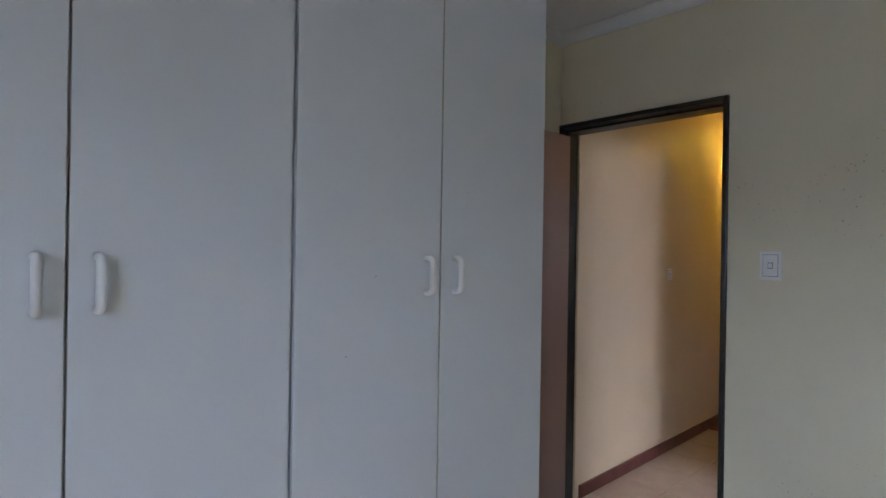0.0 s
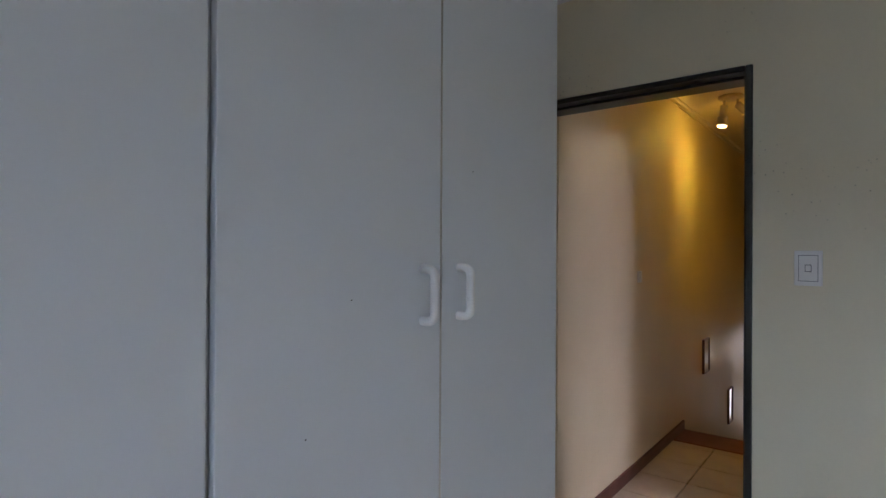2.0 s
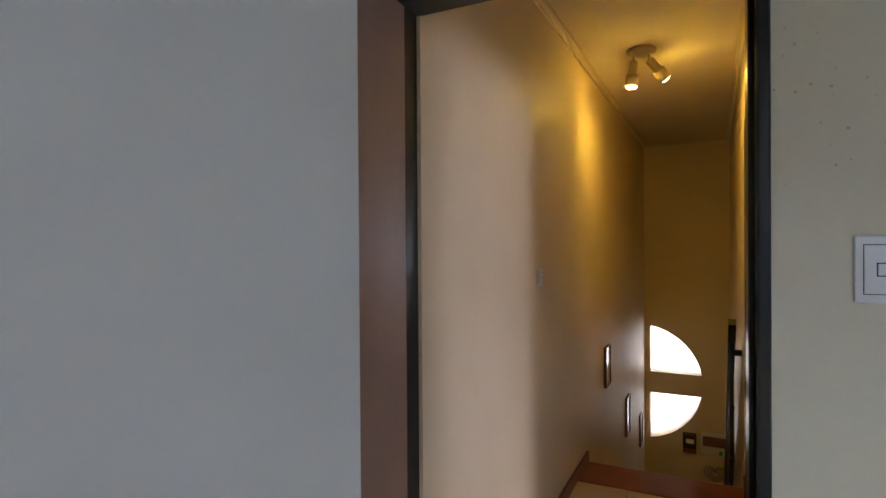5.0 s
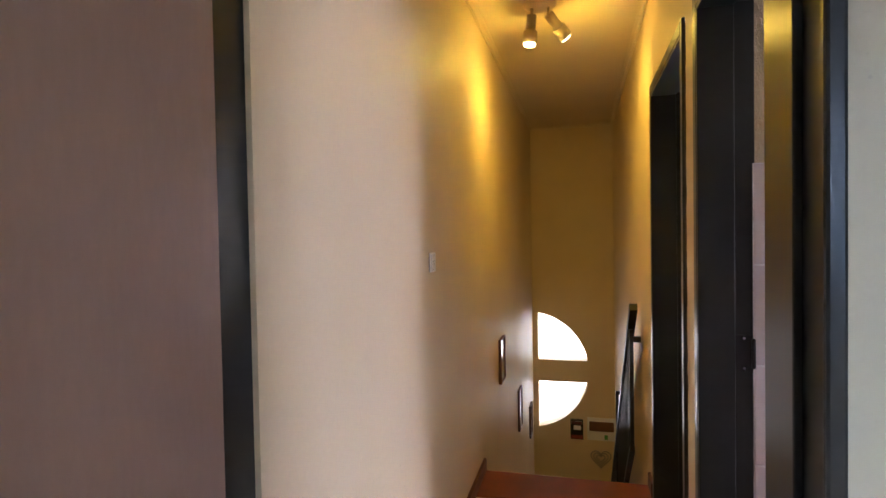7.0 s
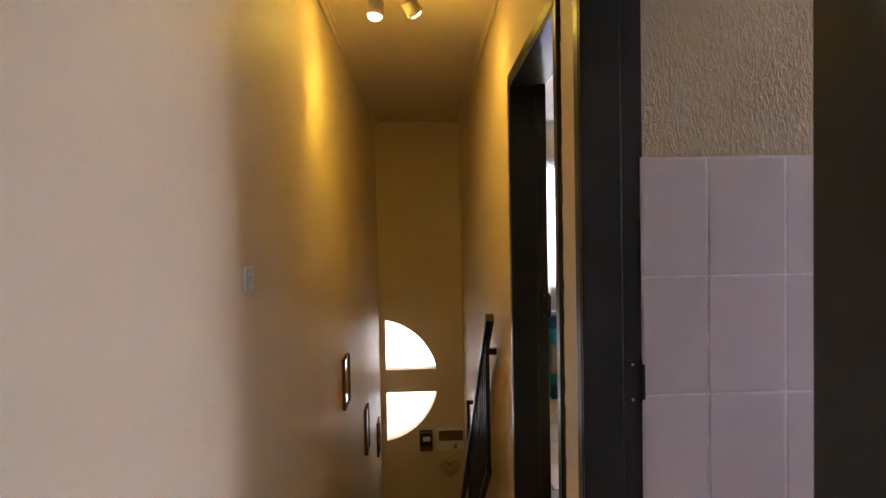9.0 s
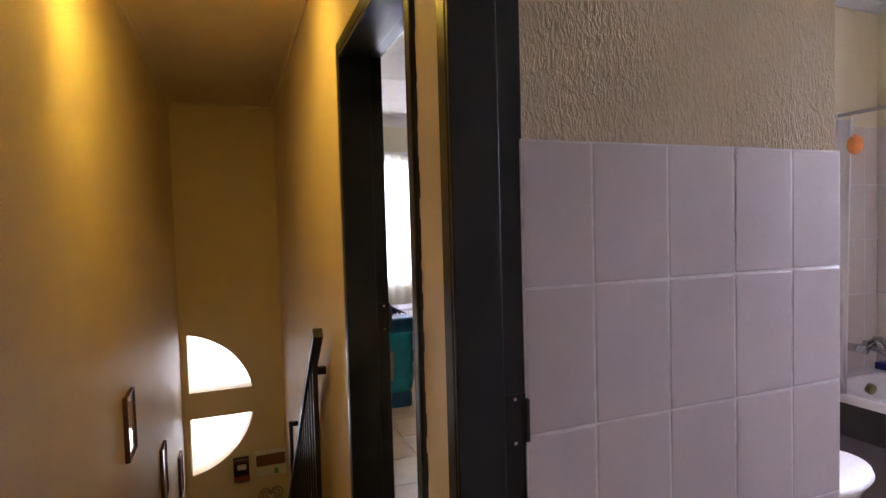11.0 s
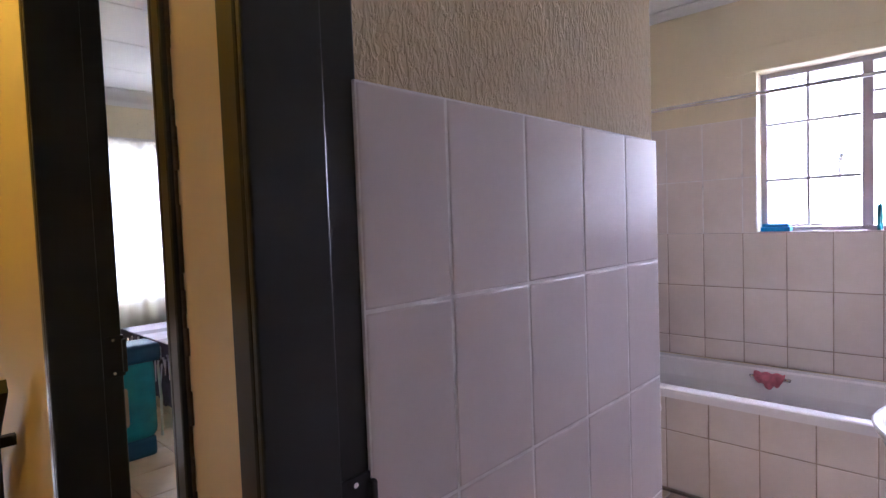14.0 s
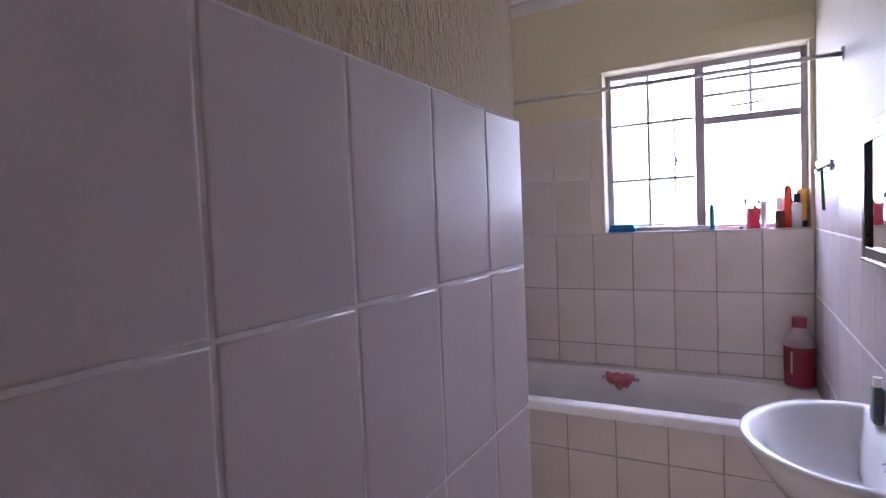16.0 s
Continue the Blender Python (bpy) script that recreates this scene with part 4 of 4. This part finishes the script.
    part("grip", tube([(3.915, 0.85, top + 0.006), (3.92, 0.79, top + 0.009), (3.925, 0.74, top + 0.008)], 0.005, 8), surface("pink_plastic", (0.65, 0.20, 0.22), 0.4), z)
    part("blade", box(3.91, 3.94, 0.735, 0.752, top, top + 0.012, 0.002), BLACK_STEEL, z)


sill_things()


def red_bottle():
    b = thing("bubble_bath_bottle", "large clear bottle half full of red liquid, red cap", "bottle")
    at = (3.836, 0.517, 0.5315)
    part("bottle", lathe([(0.058, 0.0), (0.063, 0.012), (0.064, 0.19), (0.058, 0.225), (0.032, 0.26), (0.027, 0.272)], at, 28), surface("hazy_clear_plastic", (0.52, 0.40, 0.43), 0.25, 0.05, 20, 90, 0), b, "hazy clear plastic", smooth=True)
    part("liquid", lathe([(0.0585, 0.004), (0.0637, 0.0125), (0.0647, 0.188)], at, 28), surface("dark_red_liquid", (0.24, 0.016, 0.045), 0.15, 0.1, 12, 60, 0), b, "dark red liquid", smooth=True)
    part("label", box(3.779, 3.786, 0.549, 0.556, 0.60, 0.70, 0.001), EDGING, b, "narrow white label")
    part("cap", lathe([(0.029, 0.2725), (0.030, 0.28), (0.030, 0.315), (0.027, 0.32)], at, 20), surface("dark_red_cap", (0.36, 0.05, 0.09), 0.3), b, "dark red screw cap")


red_bottle()


# ---- second bedroom ----
def far_bed():
    b = thing("bed", "made bed with a striped grey and violet throw", "bed")
    x0, x1, y0, y1 = 1.98, 3.9, 4.46, 5.60
    part("base", box(x0 + 0.02, x1, y0 + 0.02, y1, 0.07, 0.32, 0.015), surface("beige_bed_base", (0.42, 0.34, 0.25), 0.85, 0.08, 8, 120, 0.2), b)
    for x in (x0 + 0.10, x1 - 0.1):
        for y in (y0 + 0.10, y1 - 0.1):
            part("leg", cyl((x, y, 0), (x, y, 0.07), 0.025), FRAME_DARK, b)
    part("mattress", box(x0 + 0.01, x1, y0 + 0.01, y1, 0.321, 0.585, 0.04, 3), surface("white_ticking", (0.62, 0.60, 0.64), 0.9, 0.05, 10, 150, 0.1), b)
    pale, dark = surface("pale_lilac_throw", (0.66, 0.62, 0.74), 0.9, 0.08, 6, 160, 0.3), surface("dark_violet_throw", (0.06, 0.045, 0.09), 0.95, 0.15, 25, 160, 0.3)
    for i in range(7):
        ya, yb = y0 - 0.004 + 0.16 * i, y0 - 0.004 + 0.16 * i + 0.159
        part("throw_stripe", box(x0 - 0.006, x1, ya, min(yb, y1), 0.586, 0.602, 0.004), pale if i % 3 != 1 else surface("grey_throw", (0.35, 0.33, 0.42), 0.9), b)
    rng = random.Random(4)
    bm = bmesh.new()
    for i in range(46):
        x = x0 - 0.004 + 0.043 * i
        add_box(bm, x, x + 0.043, y0 - 0.012, y0 - 0.004, 0.585 - rng.uniform(0.28, 0.40), 0.60)
    part("throw_side", bm, dark, b, "dark violet hanging side of the throw")
    bm = bmesh.new()
    for i in range(60):
        x = x0 + 0.03 * i + rng.uniform(0, 0.02)
        z = 0.585 - rng.uniform(0.02, 0.12)
        add_cyl(bm, (x, y0 - 0.018, z), (x + rng.uniform(-0.03, 0.03), y0 - 0.020, z - rng.uniform(0.10, 0.24)), 0.006, 0.003, 6)
    part("fringe", bm, pale, b, "pale tangled fringe")
    bm = bmesh.new()
    for i in range(25):
        y = y0 - 0.004 + 0.0445 * i
        add_box(bm, x0 - 0.016, x0 - 0.0065, y, y + 0.0445, 0.585 - rng.uniform(0.34, 0.44), 0.598)
    part("throw_side", bm, dark, b, "dark violet hanging side of the throw")
    bm = bmesh.new()
    for i in range(34):
        y = y0 + 0.033 * i + rng.uniform(0, 0.02)
        z = 0.590 - rng.uniform(0.0, 0.14)
        add_cyl(bm, (x0 - 0.022, y, z), (x0 - 0.024, y + rng.uniform(-0.04, 0.04), z - rng.uniform(0.06, 0.2)), 0.007, 0.003, 6)
    part("fringe", bm, pale, b, "pale tangled fringe")


far_bed()


def far_bag():
    s = thing("suitcase", "turquoise and dark blue soft bag standing on the tiles", "bag")
    teal, navy = surface("turquoise_fabric", (0.012, 0.27, 0.36), 0.6, 0.08, 10, 160, 0.2), surface("dark_blue_fabric", (0.01, 0.09, 0.20), 0.6, 0.08, 10, 160, 0.2)
    part("body", box(1.51, 1.775, 4.17, 4.38, 0.10, 0.62, 0.07, 4), teal, s, smooth=True)
    part("bottom", box(1.52, 1.755, 4.18, 4.37, 0.0, 0.125, 0.02), navy, s, "dark blue bottom panel")
    part("flap", box(1.49, 1.8, 4.15, 4.40, 0.585, 0.70, 0.03, 3), navy, s, "dark blue top flap")
    part("piping", tube([(1.778, 4.16, 0.12), (1.782, 4.155, 0.35), (1.775, 4.16, 0.56)], 0.008), surface("pale_piping", (0.55, 0.58, 0.56), 0.6), s, "pale piping")
    part("pocket", box(1.51, 1.60, 4.135, 4.18, 0.22, 0.46, 0.02), surface("tan_panel", (0.36, 0.27, 0.20), 0.7), s, "tan front pocket")


far_bag()


def far_curtain():
    c = thing("net_curtain", "white net curtain hanging in front of the window", "curtain")
    bm = bmesh.new()
    bmesh.ops.create_grid(bm, x_segments=110, y_segments=6, size=0.5)
    for v in bm.verts:
        u, w = v.co.x + 0.5, v.co.y + 0.5
        v.co = Vector((1.60 + 1.75 * u, END_Y - 0.045 + 0.012 * math.sin(u * 95) + 0.008 * math.sin(u * 41), 0.45 + 1.70 * w))
    part("cloth", bm, sheer("white_net", (0.80, 0.77, 0.70), 0.75), c, smooth=True)
    part("track", box(1.55, 3.40, END_Y - 0.055, END_Y - 0.005, 2.152, 2.175, 0.004), PLASTIC, c, "white curtain track")


far_curtain()


# ---- tiles ----
TILE_MESH = {}


def tile(parent, corner, axis, w, h, depth=0.008, material=None, gap=0.0040, name="tile"):
    """One pillowed tile. axis: 'y-' faces -y, 'y+' +y, 'x-' -x, 'z' up. corner: its lower start corner on the wall plane."""
    material = material or WALL_TILE
    key = (round(w, 3), round(h, 3), axis, depth, material.name)
    if key not in TILE_MESH:
        bm = bmesh.new()
        a, b, c, d, r = gap / 2, w - gap / 2, gap / 2, h - gap / 2, min(0.0048, w / 4, h / 4)
        lay = []
        for q, n in ((0, 0), (0, depth * 0.5), (0.08, depth * 0.72), (0.3, depth * 0.88), (0.6, depth * 0.965), (1.0, depth)):
            lay.append([(a + r * q, c + r * q, n), (b - r * q, c + r * q, n), (b - r * q, d - r * q, n), (a + r * q, d - r * q, n)])
        turn = {"y-": lambda u, v, n: (u, -n, v), "y+": lambda u, v, n: (u, n, v), "x-": lambda u, v, n: (-n, u, v), "z": lambda u, v, n: (u, v, n)}[axis]
        rings = [[bm.verts.new(turn(*p)) for p in ring] for ring in lay]
        for q, s in zip(rings, rings[1:]):
            for i in range(4):
                bm.faces.new((q[i], q[(i + 1) % 4], s[(i + 1) % 4], s[i]))
        top = bm.faces.new(rings[-1])
        bmesh.ops.recalc_face_normals(bm, faces=bm.faces)
        n = Vector(turn(0, 0, 1))
        if top.normal.dot(n) < 0:
            bmesh.ops.reverse_faces(bm, faces=bm.faces)
        for f in bm.faces:
            f.smooth = f is not top
        me = bpy.data.meshes.new(name)
        bm.to_mesh(me)
        bm.free()
        me.materials.append(material)
        TILE_MESH[key] = me
    ob = new(name, TILE_MESH[key])
    ob.parent = parent
    ob.location = corner
    return ob


def cells(cuts):
    return [(a, b) for a, b in zip(cuts, cuts[1:]) if b - a > 0.012]


def tiled(name, axis, plane, us, vs, label, keep=lambda u, v: True, depth=0.008, grout=GROUT_PALE, glaze=None):
    """A tiled area: a grout bed with separate tiles on it. us, vs: joint lines."""
    bed = 0.0066 if grout is GROUT_PALE else 0.0058
    bm = bmesh.new()
    todo = [(a, b) for a in cells(us) for b in cells(vs) if keep((a[0] + a[1]) / 2, (b[0] + b[1]) / 2)]
    for (u0, u1), (v0, v1) in todo:
        if axis == "y-":
            add_box(bm, u0, u1, plane - bed, plane - 0.0005, v0, v1)
        elif axis == "y+":
            add_box(bm, u0, u1, plane + 0.0005, plane + bed, v0, v1)
        elif axis == "x-":
            add_box(bm, plane - bed, plane - 0.0005, u0, u1, v0, v1)
    root = tagged(link(name, bm, grout), label, "wall tiles", kind="structure")
    for (u0, u1), (v0, v1) in todo:
        tile(root, {"x-": (plane, u0, v0)}.get(axis, (u0, plane, v0)), axis, u1 - u0, v1 - v0, depth, glaze)
    return root


ROWS = [0.0, 0.045, 0.346, 0.647, 0.949, 1.251, 1.553]
tiled("tiles_partition", "y-", 1.158, [1.053, 1.223, 1.426, 1.627, 1.822, 2.002], ROWS, "pale pink glazed wall tiles on the partition")
tiled("tiles_bath_east", "x-", 3.912, [0.449, 0.657, 0.854, 1.050, 1.250, 1.457, 1.662, 1.865, 2.065, 2.18], [0.533, 0.647, 0.949, 1.251], "pale pink glazed tiles with stained joints above the bath", grout=GROUT_DARK, glaze=WALL_TILE_WARM)
tiled("tiles_bath_east_upper", "x-", 3.912, [1.388, 1.457, 1.662, 1.865, 2.065, 2.18], [1.251, 1.553, 1.872], "pale pink glazed tiles beside the bathroom window", glaze=WALL_TILE_WARM)
tiled("tiles_bath_south", "y+", 0.440, [1.075 + 0.1955 * i for i in range(15)] + [3.90], ROWS, "pale pink glazed tiles behind the basin")
tiled("tiles_bath_north", "y-", 2.185, [1.996 + 0.2 * i for i in range(10)] + [3.90], [0.0, 0.045, 0.346, 0.647, 0.949, 1.251, 1.553, 1.872], "pale pink glazed tiles behind the bath taps", glaze=WALL_TILE_WARM)
tiled("tiles_bath_front", "x-", 3.272, [0.449, 0.612, 0.817, 1.020, 1.230, 1.442, 1.640, 1.765], [0.0, 0.012, 0.308, 0.484], "pale pink tiles on the bath front", grout=GROUT_DARK, glaze=WALL_TILE_WARM)


def floor_tiles(floor_name, x0, x1, y0, y1, sx, sy, ox, oy):
    root = bpy.data.objects[floor_name]
    xs = sorted({x0, x1, *[ox + sx * i for i in range(-30, 30) if x0 < ox + sx * i < x1]})
    ys = sorted({y0, y1, *[oy + sy * i for i in range(-30, 30) if y0 < oy + sy * i < y1]})
    for a, b in cells(xs):
        for c, d in cells(ys):
            tile(root, (a, c, -0.0108), "z", b - a, d - c, 0.0105, FLOOR_TILE, 0.005, "floor_tile")


floor_tiles("floor_hall", 0.002, 0.903, 0.224, 2.098, 0.33, 0.33, 0.30, 0.69)
floor_tiles("floor_far_room", 1.047, 4.098, 2.302, END_Y - 0.002, 0.33, 0.33, 1.50, 3.63)
floor_tiles("floor_far_entry", 1.047, 1.878, 1.277, 2.298, 0.33, 0.33, 1.50, 3.63)
floor_tiles("floor_bathroom", 1.047, 3.26, 0.434, 2.183, 0.34, 0.34, 1.3, 0.6)
floor_tiles("floor_bedroom", -0.028, BED_E - 0.002, BED_S + 0.002, WALL_Y - 0.002, 0.33, 0.33, 0.30, 0.69)
